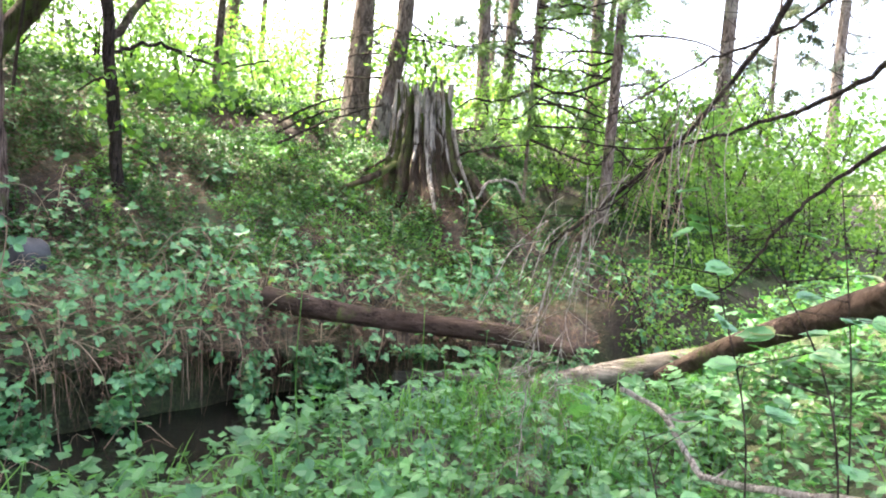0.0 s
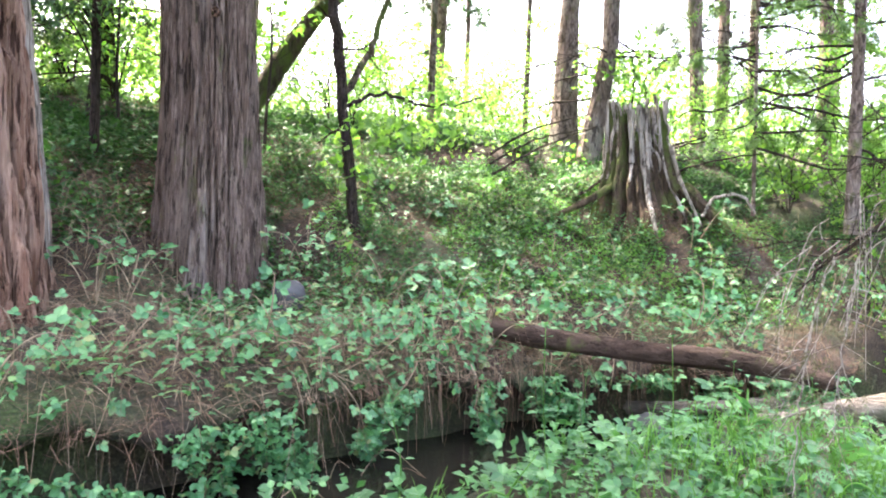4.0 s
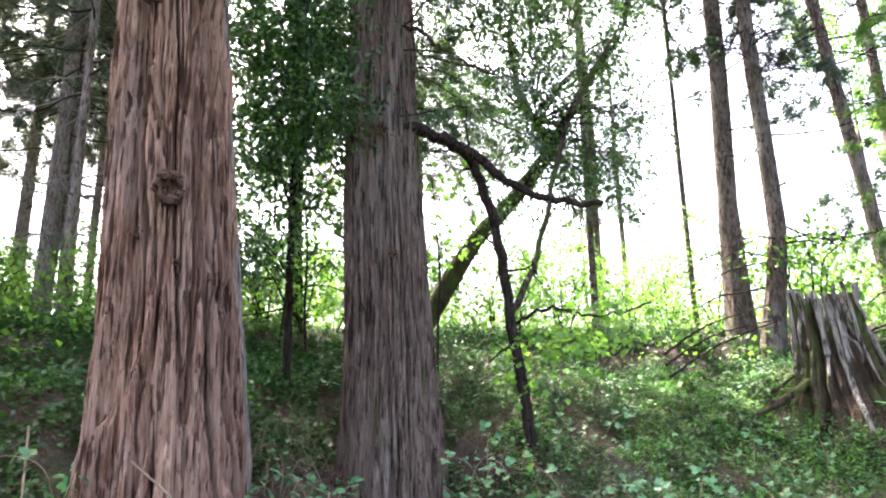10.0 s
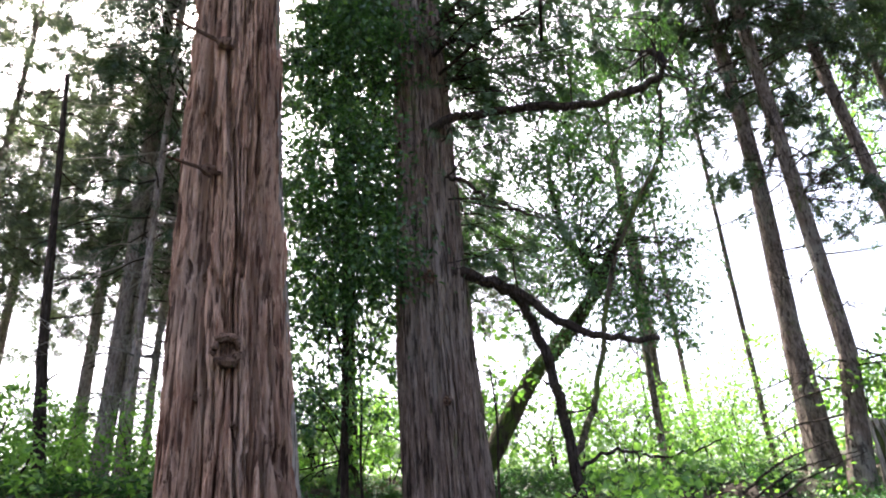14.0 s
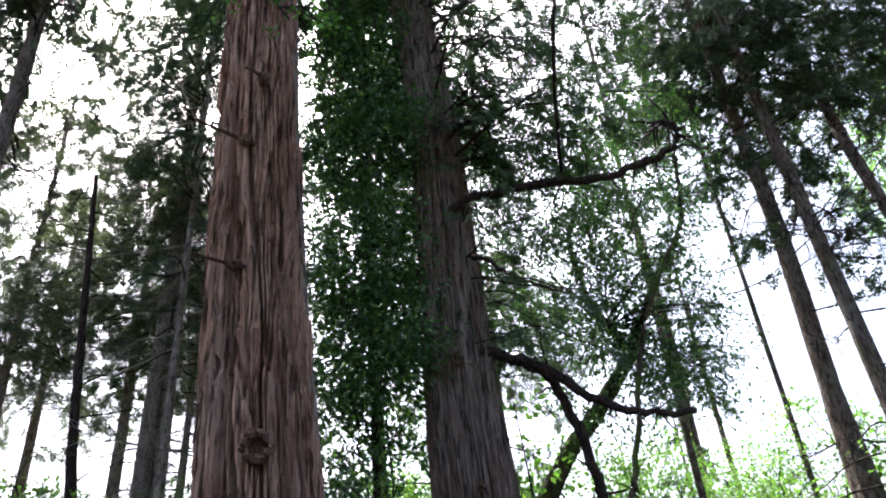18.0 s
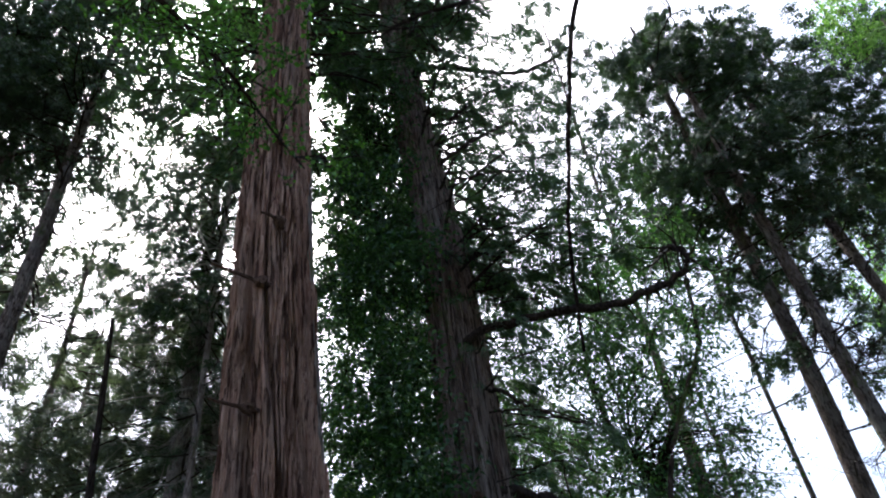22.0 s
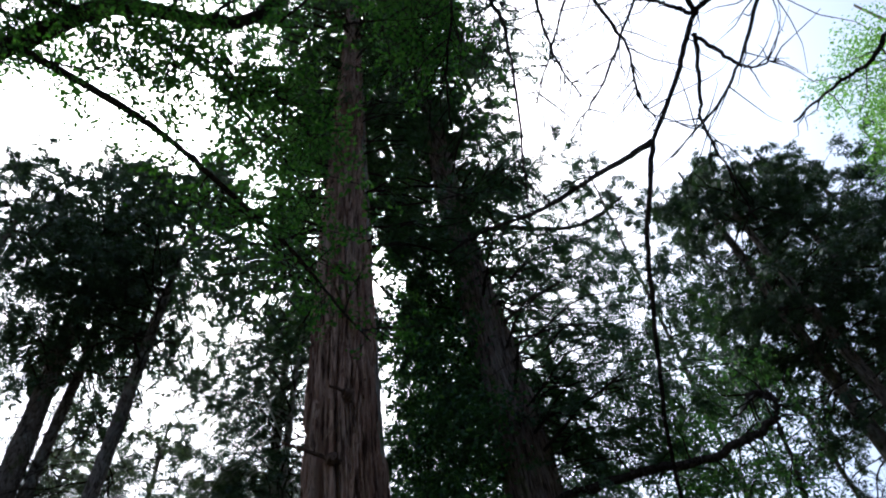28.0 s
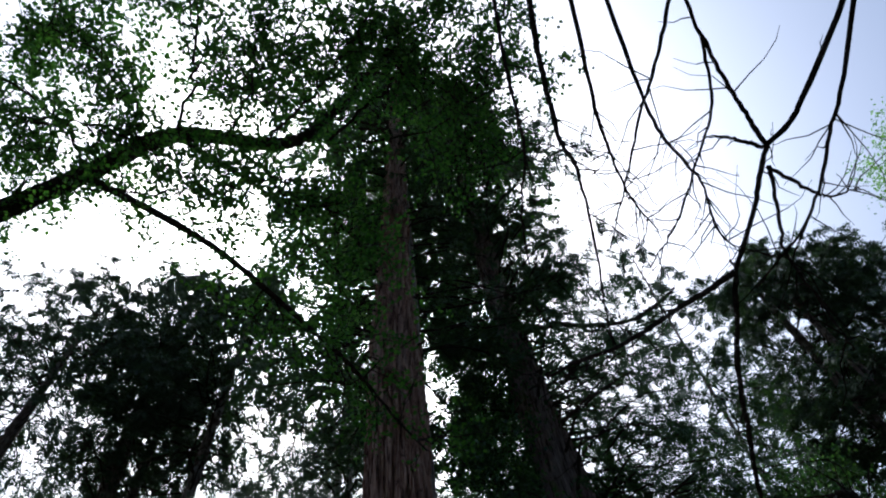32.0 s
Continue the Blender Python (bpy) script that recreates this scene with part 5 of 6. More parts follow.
def leaf_part(mesh, parent, at, ahead, above, scale=1.0):
    ob = new("leaf", mesh)
    ob.parent = parent
    ob.matrix_basis = frame_of(at, ahead, above) @ Matrix.Scale(scale, 4)
    return ob


def bramble(label, meshes, canes=3, reach=0.45, rise=0.28, leaves=5, group="brambles on the bank", mat=None, name="bramble"):
    t = thing(name, (0, 0, 0), label, "plant", group)
    for k in range(canes):
        w = 2 * np.pi * k / canes + rng.uniform(-0.6, 0.6)
        d = np.array([math.cos(w), math.sin(w), 0])
        L = reach * rng.uniform(0.6, 1.2)
        line = smooth_line([(0, 0, -0.05), d * L * 0.3 + [0, 0, rise * 0.8], d * L * 0.7 + [0, 0, rise], d * L + [0, 0, rise * 0.6]], 14)
        part("cane", *tube(line, np.linspace(0.004, 0.002, 14), 4), mat or STRAW, t)
        for q in range(leaves):
            i = int(2 + (q + rng.uniform(0.2, 0.8)) / leaves * 11)
            side = unit(np.cross(d, [0, 0, 1])) * (1 if q % 2 else -1)
            ahead = side * rng.uniform(0.5, 1) + d * 0.6 + [0, 0, rng.uniform(-0.1, 0.35)]
            above = np.array([0, 0, 1.0]) + rng.normal(size=3) * 0.5
            leaf_part(meshes[rng.integers(len(meshes))], t, line[i] + unit(ahead) * 0.045 + [0, 0, 0.01], ahead, above, rng.uniform(0.8, 1.15))
    return t


def herb(label, meshes, tall=0.45, pairs=5, group="leafy herbs on the near bank", name="herb_plant"):
    t = thing(name, (0, 0, 0), label, "plant", group)
    top = np.array([rng.normal() * 0.06, rng.normal() * 0.06, tall])
    line = smooth_line([(0, 0, -0.05), top * 0.5 + rng.normal(size=3) * 0.02, top], 12)
    part("stem", *tube(line, np.linspace(0.0045, 0.002, 12), 4), GRASS, t)
    for q in range(pairs):
        z = 0.25 + 0.75 * (q + 0.5) / pairs
        p = np.array([np.interp(z * tall, line[:, 2], line[:, k]) for k in range(2)] + [z * tall])
        for s in (0, np.pi):
            w = q * 1.6 + s + rng.uniform(-0.25, 0.25)
            ahead = np.array([math.cos(w), math.sin(w), rng.uniform(-0.35, 0.35)])
            leaf_part(meshes[rng.integers(len(meshes))], t, p + ahead * 0.02, ahead, (0, 0, 1), (1.2 - 0.45 * z) * rng.uniform(0.85, 1.1))
    for k in range(3):
        w = rng.uniform(0, 6.28)
        leaf_part(meshes[0], t, line[-1], (math.cos(w), math.sin(w), 0.9), (0, 0, 1), 0.6)
    return t


def ground_tilt(x, y):
    e = 0.08
    return Vector((float(height(x - e, y) - height(x + e, y)), float(height(x, y - e) - height(x, y + e)), 2 * e)).normalized()


def set_out(kinds, places, lean=0.5, scale=(0.75, 1.3)):
    """Puts copies of the kinds at the places, leaning with the slope."""
    used = set()
    for k, (x, y) in enumerate(places):
        i = k % len(kinds)
        n = ground_tilt(x, y).lerp(Vector((0, 0, 1)), 1 - lean).normalized()
        turn = Vector((0, 0, 1)).rotation_difference(n).to_matrix().to_4x4()
        m = Matrix.Translation((x, y, float(cover_z(x, y)) - 0.01)) @ turn @ pose(0, 0, 0, 0, 0, rng.uniform(0, 360)) @ Matrix.Scale(rng.uniform(*scale), 4)
        if i in used:
            copy_thing(kinds[i], m)
        else:
            kinds[i].matrix_basis = m
            used.add(i)


def spots_where(n, x0, x1, y0, y1, s0, s1, keep=None, apart=0.12):
    out = []
    for _ in range(n * 40):
        x, y = rng.uniform(x0, x1), rng.uniform(y0, y1)
        s = float(beyond(x, y))
        if not s0 < s < s1 or (keep and rng.uniform() > keep(x, y, s)):
            continue
        if min(((x - a) ** 2 + (y - b) ** 2 for a, b in out), default=9) < apart**2:
            continue
        if (x + 4.82) ** 2 + (y - 3.57) ** 2 < 0.5 or (x + 4.09) ** 2 + (y - 5.5) ** 2 < 0.42 or (x + 0.35) ** 2 + (y - 8.95) ** 2 < 0.5:
            continue
        out.append((x, y))
        if len(out) == n:
            break
    return out


B_LABEL = "trailing bramble with dull green three-part leaves on the bank"
set_out([bramble(B_LABEL, BRAMBLE_LEAF, 3, 0.45, 0.26, 5), bramble(B_LABEL, BRAMBLE_LEAF, 3, 0.35, 0.32, 4), bramble(B_LABEL, BRAMBLE_LEAF, 4, 0.5, 0.2, 5), bramble(B_LABEL, BRAMBLE_LEAF, 2, 0.55, 0.22, 6)],
        spots_where(84, -5.6, 2.6, 1.9, 8.2, 0.2, 2.6, lambda x, y, s: 1.0 if s < 0.95 else 0.14), 0.8)
F_LABEL = "fresh green three-leaved seedling plant on the near bank"
set_out([bramble(F_LABEL, FRESH_LEAF, 4, 0.22, 0.2, 3, "three-leaved plants on the near bank", GRASS, "trefoil_plant"), bramble(F_LABEL, FRESH_LEAF, 5, 0.28, 0.26, 3, "three-leaved plants on the near bank", GRASS, "trefoil_plant")],
        spots_where(60, -1.7, 2.8, 1.5, 6.0, -4.5, -1.3), 0.5)
H_LABEL = "upright leafy herb with paired toothed leaves"
set_out([herb(H_LABEL, SINGLE_LEAF, 0.42, 5), herb(H_LABEL, SINGLE_LEAF, 0.55, 6), herb(H_LABEL, SINGLE_LEAF, 0.34, 4)],
        spots_where(96, -1.6, 3.2, 1.7, 6.2, -4.0, -1.3, None, 0.14), 0.25, (0.6, 1.25))
set_out([herb("leafy green seedling on the mossy slope", SINGLE_LEAF, 0.26, 3, "seedlings on the slope", "seedling")], spots_where(40, -6.5, 2.6, 5.0, 9.6, 1.3, 4.5, None, 0.2), 0.3, (0.6, 1.1))

# two tall herbs by the water and a pale broad-leaved rosette
tall_herb = herb("tall drooping herb beside the creek", SINGLE_LEAF, 0.95, 6, "")
tall_herb.matrix_basis = pose(-0.52, 3.2, float(height(-0.52, 3.2)), 0, 0, 40)
copy_thing(tall_herb, pose(0.0, 3.55, float(height(0.0, 3.55)), 0, 0, 150) @ Matrix.Scale(0.85, 4))
copy_thing(tall_herb, pose(-0.6, 4.3, float(height(-0.6, 4.3)), 0, 0, 250) @ Matrix.Scale(0.8, 4))
rosette = thing("rosette_plant", (0.05, 1.72, float(height(0.05, 1.72))), "pale green broad-leaved rosette catching the light", "plant")
for k, w in enumerate((0.2, 1.3, 2.5, 3.4, 4.4, 5.4)):
    leaf_part(PALE_LEAF, rosette, (0, 0, 0.02), (math.cos(w), math.sin(w), 0.9 if k % 2 else 0.35), (0, 0, 1), 1.0 + 0.15 * (k % 3))

# broad-leaved saplings close to the camera
for pts, leaves in (([(1.05, 2.1, -0.1), (1.08, 2.2, 0.6), (1.0, 2.35, 1.1), (0.95, 2.45, 1.45)], 12), ([(1.35, 2.05, -0.1), (1.3, 2.1, 0.7), (1.2, 2.3, 1.1), (1.05, 2.6, 1.35)], 11), ([(0.8, 2.05, -0.1), (0.8, 2.1, 0.35), (0.75, 2.2, 0.62)], 8), ([(1.5, 2.3, 0.0), (1.45, 2.3, 0.8), (1.4, 2.4, 1.5)], 10)):
    t = thing("hazel_sapling", pts[0], "young sapling with broad round leaves", "plant", "broad-leaved saplings")
    line = smooth_line(pts, 24)
    part("stem", *tube(line, np.linspace(0.004, 0.002, 24), 5), BARK_DARK, t)
    for k in range(leaves):
        i = int(7 + (k + rng.uniform()) / leaves * 16)
        w = rng.uniform(0, 6.28)
        L = rng.uniform(0.06, 0.3)
        d = np.array([math.cos(w), math.sin(w), rng.uniform(-0.1, 0.4)])
        if L > 0.14:
            part("twig", *tube([line[i], line[i] + d * L * 0.5, line[i] + d * L], [0.003, 0.002, 0.0015], 4), BARK_DARK, t)
        leaf_part(ROUND_LEAF[k % 2], t, line[i] + d * L - np.array(pts[0]), d * [1, 1, 0.2] + [0, 0, -0.1], (rng.normal() * 0.3, rng.normal() * 0.3 - 0.3, 1), rng.uniform(0.7, 1.15))


# ---- carpets of small leaves, grass and litter ----
SMALL = (np.array([[0, 0, 0], [0.5, 0.5, 0.08], [1, 0, -0.04], [0.5, -0.5, 0.08]]), np.array([[0, 2, 1], [0, 3, 2]]))


def carpet(name, n, box, s0, s1, size, mat, label, category, patch=0.45, lift=0.05, seed=1, shape=SMALL, width=0.8, flat=0.5, near_trees=True):
    x, y = rng.uniform(box[0], box[1], n * 3), rng.uniform(box[2], box[3], n * 3)
    s = beyond(x, y)
    keep = (s > s0) & (s < s1) & (vnoise(x * 2.2, y * 2.2, seed) * 0.7 + vnoise(x * 7, y * 7, seed + 2) * 0.3 > patch)
    x, y = x[keep][:n], y[keep][:n]
    up = np.abs(rng.normal(size=len(x))) * lift
    p = np.stack([x, y, cover_z(x, y) + 0.005 + up], -1)
    w = rng.uniform(0, 2 * np.pi, len(x))
    ahead = np.stack([np.cos(w), np.sin(w), rng.normal(size=len(x)) * flat], -1)
    above = rng.normal(size=(len(x), 3)) * 0.4 + [0, -0.2, 1]
    v, f = scatter(shape, p, ahead, above, size * rng.uniform(0.5, 1.4, len(x)), width)
    return tagged(new(name, np_mesh(name, v, f, mat)), label, category, kind="stuff")


carpet("slope_ground_cover", 130000, (-7.5, 6.5, 4.5, 11.5), 1.25, 6.5, 0.04, LEAF_COVER, "low green ground cover with small leaves over the slope", "ground cover", 0.43, 0.07, 3)
carpet("moss_sprigs", 26000, (-3.5, 1.5, 5.8, 9.5), 0.9, 4.0, 0.035, GRASS, "mossy bright sprigs below the stump", "ground cover", 0.46, 0.06, 9)
carpet("bank_ground_cover", 10000, (-1.9, 3.4, 1.3, 6.8), -5.0, -1.1, 0.06, LEAF_HERB, "fresh green small leaves covering the near bank", "ground cover", 0.36, 0.08, 5)
carpet("left_ground_cover", 26000, (-9.5, -4.5, 2.0, 6.5), 0.8, 6.0, 0.06, LEAF_COVER, "green leaves on the shaded ground beyond the cedars", "ground cover", 0.34, 0.09, 6)
carpet("low_brush", 20000, (-14, 7, 8.5, 18), 4.2, 12.0, 0.08, LEAF_MAPLE, "low bright green brush along the top of the slope", "brush", 0.4, 0.3, 12, flat=0.8)
carpet("left_brush", 9000, (-14, -7.2, 2.0, 9), 3.6, 12.0, 0.09, LEAF_MAPLE, "low bright green brush in the background wood", "brush", 0.38, 0.35, 14, flat=0.8)
STRIP = (np.array([[0, -0.018, 0], [0, 0.018, 0], [0.5, 0.016, 0.05], [0.5, -0.016, 0.05], [1, 0.006, 0], [1, -0.006, 0]]), np.array([[0, 3, 2, 1], [3, 5, 4, 2]]))
OVAL = np.array([[0.08, 0, 0], [0.32, 0.32, 0.05], [0.68, 0.33, 0.05], [1, 0, -0.08], [0.68, -0.33, 0.05], [0.32, -0.32, 0.05], [0.52, 0, -0.03]])
OVAL_FACES = np.array([[6, k, (k + 1) % 6] for k in range(6)])[:, ::-1]
TREFOIL = joined([(np.stack([OVAL[:, 0] * math.cos(a) * k - OVAL[:, 1] * math.sin(a) * k, OVAL[:, 0] * math.sin(a) * k + OVAL[:, 1] * math.cos(a) * k, OVAL[:, 2] * k], -1), OVAL_FACES) for a, k in ((0, 1.0), (1.25, 0.85), (-1.25, 0.85))])
carpet("slope_trefoils", 2200, (-6.0, 3.0, 4.6, 9.6), 1.0, 4.2, 0.045, LEAF_BRAMBLE, "small three-part leaves scattered over the slope", "ground cover", 0.36, 0.1, 35, TREFOIL, 1.0, 0.4)
carpet("bramble_thicket", 2300, (-6.2, 0.8, 1.8, 7.6), 0.2, 1.3, 0.06, LEAF_BRAMBLE, "bramble leaves covering the creek bank", "bramble", 0.3, 0.14, 31, TREFOIL, 1.0, 0.3)
carpet("bank_trefoils", 900, (-1.9, 3.4, 1.4, 6.6), -5.0, -1.2, 0.06, LEAF_HERB, "three-part leaves covering the near bank", "ground cover", 0.36, 0.16, 33, TREFOIL, 1.0, 0.5)
carpet("needle_litter", 42000, (-6.8, 1.8, 1.8, 9.0), 0.15, 3.6, 0.15, LITTER, "dry brown needles and twigs strewn under the cedars", "litter", 0.22, 0.03, 21, STRIP, 0.55, 0.3)
carpet("slope_litter", 16000, (-5.5, 3.0, 5.0, 9.6), 1.3, 4.6, 0.16, LITTER, "dry brown twigs and needles between the leaves of the slope", "litter", 0.46, 0.07, 27, STRIP, 0.6, 0.5)
carpet("left_litter", 16000, (-8.5, -4.0, 2.0, 7.5), 1.0, 6.0, 0.16, LITTER, "dry brown twigs and needles on the ground between the cedars", "litter", 0.2, 0.05, 25, STRIP, 0.6, 0.4)
carpet("dry_stem_litter", 13000, (-6.5, 1.0, 1.8, 7.5), 0.15, 1.7, 0.2, STRAW, "pale dry stems and grass lying on the bank", "litter", 0.42, 0.05, 23, STRIP, 0.35, 0.4)
BLADE = (np.array([[0, -0.012, 0], [0, 0.012, 0], [0.45, 0.011, 0.03], [0.45, -0.011, 0.03], [0.8, 0.007, -0.02], [0.8, -0.007, -0.02], [1, 0, -0.1], [1, 0, -0.1]]), np.array([[0, 3, 2, 1], [3, 5, 4, 2], [5, 7, 6, 4]]))


def grass(name, n, centre, spread, long, label):
    x, y = centre[0] + rng.normal(size=n) * spread[0], centre[1] + rng.normal(size=n) * spread[1]
    k = beyond(x, y) < -1.15
    x, y = x[k], y[k]
    w = rng.uniform(0, 6.28, len(x))
    ahead = np.stack([np.cos(w) * 0.45, np.sin(w) * 0.45, np.ones(len(x))], -1)
    above = np.stack([np.cos(w), np.sin(w), -0.45 + 0 * w], -1) * -1
    v, f = scatter(BLADE, np.stack([x, y, height(x, y) - 0.01], -1), ahead, above, long * rng.uniform(0.5, 1.3, len(x)))
    return tagged(new(name, np_mesh(name, v, f, GRASS)), label, "grass", kind="stuff")


grass("grass_tuft", 1300, (0.75, 4.5), (0.45, 0.45), 0.3, "bright green grass by the pale stone")
grass("grass_tuft", 900, (0.0, 2.7), (0.7, 0.5), 0.22, "grass among the herbs on the near bank")


# ---- dry canes and sticks ----
def dry_canes(at, n, spread, label):
    t = thing("dry_cane_tangle", (*at, float(height(*at))), label, "dead stems", "dry tangles on the bank")
    for k in range(n):
        x, y = at[0] + rng.normal() * spread, at[1] + rng.normal() * spread
        z = float(cover_z(x, y))
        w, L = rng.uniform(0, 6.28), rng.uniform(0.25, 0.8)
        e = np.array([x + math.cos(w) * L, y + math.sin(w) * L, 0])
        e[2] = max(float(cover_z(e[0], e[1])), WATER_Z) + rng.uniform(0.0, 0.12)
        m = (np.array([x, y, z]) + e) / 2 + [0, 0, rng.uniform(0.05, 0.28)]
        r = rng.uniform(0.001, 0.003)
        part("cane", *tube(smooth_line([(x, y, z - 0.02), m, e], 9), np.linspace(r, r * 0.5, 9), 4), STRAW if rng.uniform() < 0.6 else LITTER, t)


for k, (x, y) in enumerate(((-3.3, 3.3), (-3.0, 3.9), (-2.6, 4.4), (-3.2, 4.8), (-2.3, 5.2), (-2.0, 5.8), (-1.4, 6.3), (-3.6, 2.7), (-4.4, 4.5), (-3.9, 4.4), (-2.8, 5.9), (-0.6, 6.7), (-3.4, 4.2), (-2.4, 4.7))):
    dry_canes((x, y), 26, 0.33, "tangle of dry brown bramble canes and grass on the bank")


for x, y in ((-4.5, 4.55), (-4.2, 4.75), (-4.75, 4.8)):
    dry_canes((x, y), 34, 0.26, "heap of dry cedar twigs and bark between two cedars")


# the curtain of roots, dry stems and leaves that hangs over the cut bank
along = smooth_line(CREEK[0:8], 500)
cross = unit(np.gradient(along, axis=0)[:, ::-1] * [-1, 1])
seen = (along[:, 0] > -4.5) & (along[:, 0] < 1.6)
along, cross = along[seen], cross[seen]
n = 5600
i = rng.integers(0, len(along), n)
off = rng.uniform(0.06, 0.34, n)
p = np.column_stack([along[i] + cross[i] * off[:, None], rng.uniform(-0.33, 0.14, n)])
thick = vnoise(p[:, 0] * 3.1 + p[:, 1] * 2.3, p[:, 2] * 4 + p[:, 1] * 2, 51) + 0.4 * (p[:, 2] + 0.1) > 0.5
p, i, n = p[thick], i[thick], int(thick.sum())
p[:, 2] = np.maximum(p[:, 2], height(p[:, 0], p[:, 1]) + 0.02)
v, f = scatter(TREFOIL, p, np.column_stack([-cross[i] + rng.normal(size=(n, 2)) * 0.5, rng.normal(size=n) * 0.3 - 0.35]), rng.normal(size=(n, 3)) * 0.5 + [0.1, -0.25, 1], 0.052 * rng.uniform(0.5, 1.4, n))
tagged(new("bank_leaf_curtain", np_mesh("bank_leaf_curtain", v, f, LEAF_BRAMBLE)), "bramble leaves hanging down the cut bank over the water", "bramble", kind="stuff")
roots = thing("hanging_roots", (-1.9, 4.9, 0.3), "dry brown roots and stems hanging over the dark creek", "roots")
for k in range(200):
    q = rng.integers(0, len(along))
    a, o = along[q], cross[q]
    top = a + o * rng.uniform(0.3, 0.7)
    z0 = float(cover_z(*top)) + rng.uniform(0.0, 0.05)
    end = a + o * rng.uniform(0.0, 0.3) + rng.normal(size=2) * 0.12
    z1 = rng.uniform(WATER_Z + 0.02, 0.2)
    mid = (top + end) / 2 - o * rng.uniform(0.0, 0.12)
    r = rng.uniform(0.0012, 0.0034)
    part("root", *tube(smooth_line([(*top, z0), (*mid, max(z0, z1) + rng.uniform(-0.08, 0.1)), (*end, z1)], 9), np.linspace(r, r * 0.5, 9), 4), LITTER if rng.uniform() < 0.65 else STRAW, roots)


stems = []
for k in range(620):
    q = rng.integers(0, len(along))
    a, o = along[q], cross[q]
    top = a + o * rng.uniform(0.1, 0.5) + rng.normal(size=2) * 0.04
    z0 = float(cover_z(*top)) + rng.uniform(-0.04, 0.08)
    end = top - o * rng.uniform(-0.05, 0.2) + rng.normal(size=2) * 0.12
    z1 = z0 - rng.uniform(0.12, 0.6)
    stems.append(tube(smooth_line([(*top, z0), (*((top + end) / 2 - o * 0.06), (z0 + z1) / 2 + rng.uniform(0, 0.12)), (*end, max(z1, WATER_Z))], 7), np.linspace(0.0022, 0.001, 7), 3))
tagged(new("hanging_stems", np_mesh("hanging_stems", *joined(stems), LITTER)), "thin dry stems hanging over the cut bank", "dead stems", kind="stuff")


def stick(name, pts, r0, r1, mat, label, twigs=0, reach=0.3, count=30):
    t = thing(name, pts[0], label, "branch")
    line = smooth_line(pts, count)
    line[1:-1] += rng.normal(size=line[1:-1].shape) * r0 * 0.25
    part("stem", *tube(line, np.linspace(r0, r1, count), 7, 0.08), mat, t)
    for v, f in twiggy(line, twigs, reach, max(r1 * 0.6, 0.0025)):
        part("twig", v, f, mat, t)
    return t


stick("dead_stick", [(0.84, 2.9, 0.60), (0.9, 2.85, 0.585), (0.99, 2.73, 0.54), (1.06, 2.59, 0.40), (1.11, 2.52, 0.38), (1.27, 2.27, 0.44), (1.43, 2.05, 0.5), (1.6, 1.9, 0.5)], 0.011, 0.014, BARK_GREYTWIG, "bare grey crooked stick lying over the herbs", 3, 0.15)
stick("dead_stick", [(-4.35, 2.9, 1.35), (-4.1, 3.05, 1.1), (-3.95, 3.15, 0.85)], 0.007, 0.01, STRAW, "pale broken stick leaning against a cedar", 0)
stick("dead_stick", [(-5.3, 2.75, 1.6), (-5.2, 2.7, 1.1), (-5.1, 2.6, 0.7)], 0.009, 0.007, STRAW, "thin pale stick leaning against a cedar", 0)
stick("dead_stick", [(0.3, 8.2, 1.55), (0.42, 8.15, 1.75), (0.7, 8.2, 1.78), (0.85, 8.3, 1.6)], 0.02, 0.014, BARK_GREYTWIG, "bent pale stick beside the stump", 0)
for k in range(7):
    x, y = rng.uniform(-4, 0.5), rng.uniform(8.6, 10.5)
    z = float(height(x, y))
    stick("dead_branch", [(x, y, z + 0.1), (x + 0.6, y + 0.1, z + 0.45), (x + 1.4, y + rng.normal() * 0.3, z + 0.6)], 0.02, 0.006, BARK_DARK, "dead branch caught in the brush on the slope", 7, 0.6)

# dead conifer branch that hangs over the near bank
hanging = thing("hanging_dead_branch", (1.45, 2.4, 2.6), "dead grey conifer branch hanging with fine bare twigs", "branch")


def hang(pts, r0, r1, n, reach, mat=BARK_DARK, dry=0):
    line = smooth_line(pts, 34)
    line[1:-1] += rng.normal(size=line[1:-1].shape) * 0.004
    bough = part("bough", *tube(line, np.linspace(r0, r1, 34), 6, 0.08), mat, hanging)
    for v, f in twiggy(line, n, reach, 0.0025):
        part("twig", v, f, mat, bough)
    if dry:
        i = rng.integers(12, 34, dry)
        p = line[i] + rng.normal(size=(dry, 3)) * [0.10, 0.08, 0.16]
        v, f = scatter(FROND, p, rng.normal(size=(dry, 3)) * 0.5 - [0.2, 0.1, 1.0], rng.normal(size=(dry, 3)), 0.09 * rng.uniform(0.5, 1.3, dry), 0.7)
        part("dry_needles", v, f, NEEDLE_DRY, hanging)


hang([(1.36, 2.62, 2.45), (1.32, 2.69, 2.28), (1.24, 2.84, 2.03), (1.0, 2.99, 1.66), (0.79, 3.21, 1.41), (0.57, 3.35, 1.18), (0.48, 3.38, 1.05)], 0.015, 0.006, 34, 0.5, BARK_DARK, 190)
hang([(1.6, 1.85, 2.05), (1.43, 2.17, 1.88), (1.37, 2.44, 1.79), (1.25, 2.73, 1.73), (1.09, 2.9, 1.67), (0.89, 3.07, 1.63), (0.6, 3.2, 1.66)], 0.012, 0.004, 28, 0.45)
hang([(1.34, 1.99, 1.59), (1.22, 2.18, 1.43), (1.13, 2.23, 1.31), (1.07, 2.37, 1.13), (0.95, 2.5, 1.0)], 0.008, 0.003, 12, 0.3)
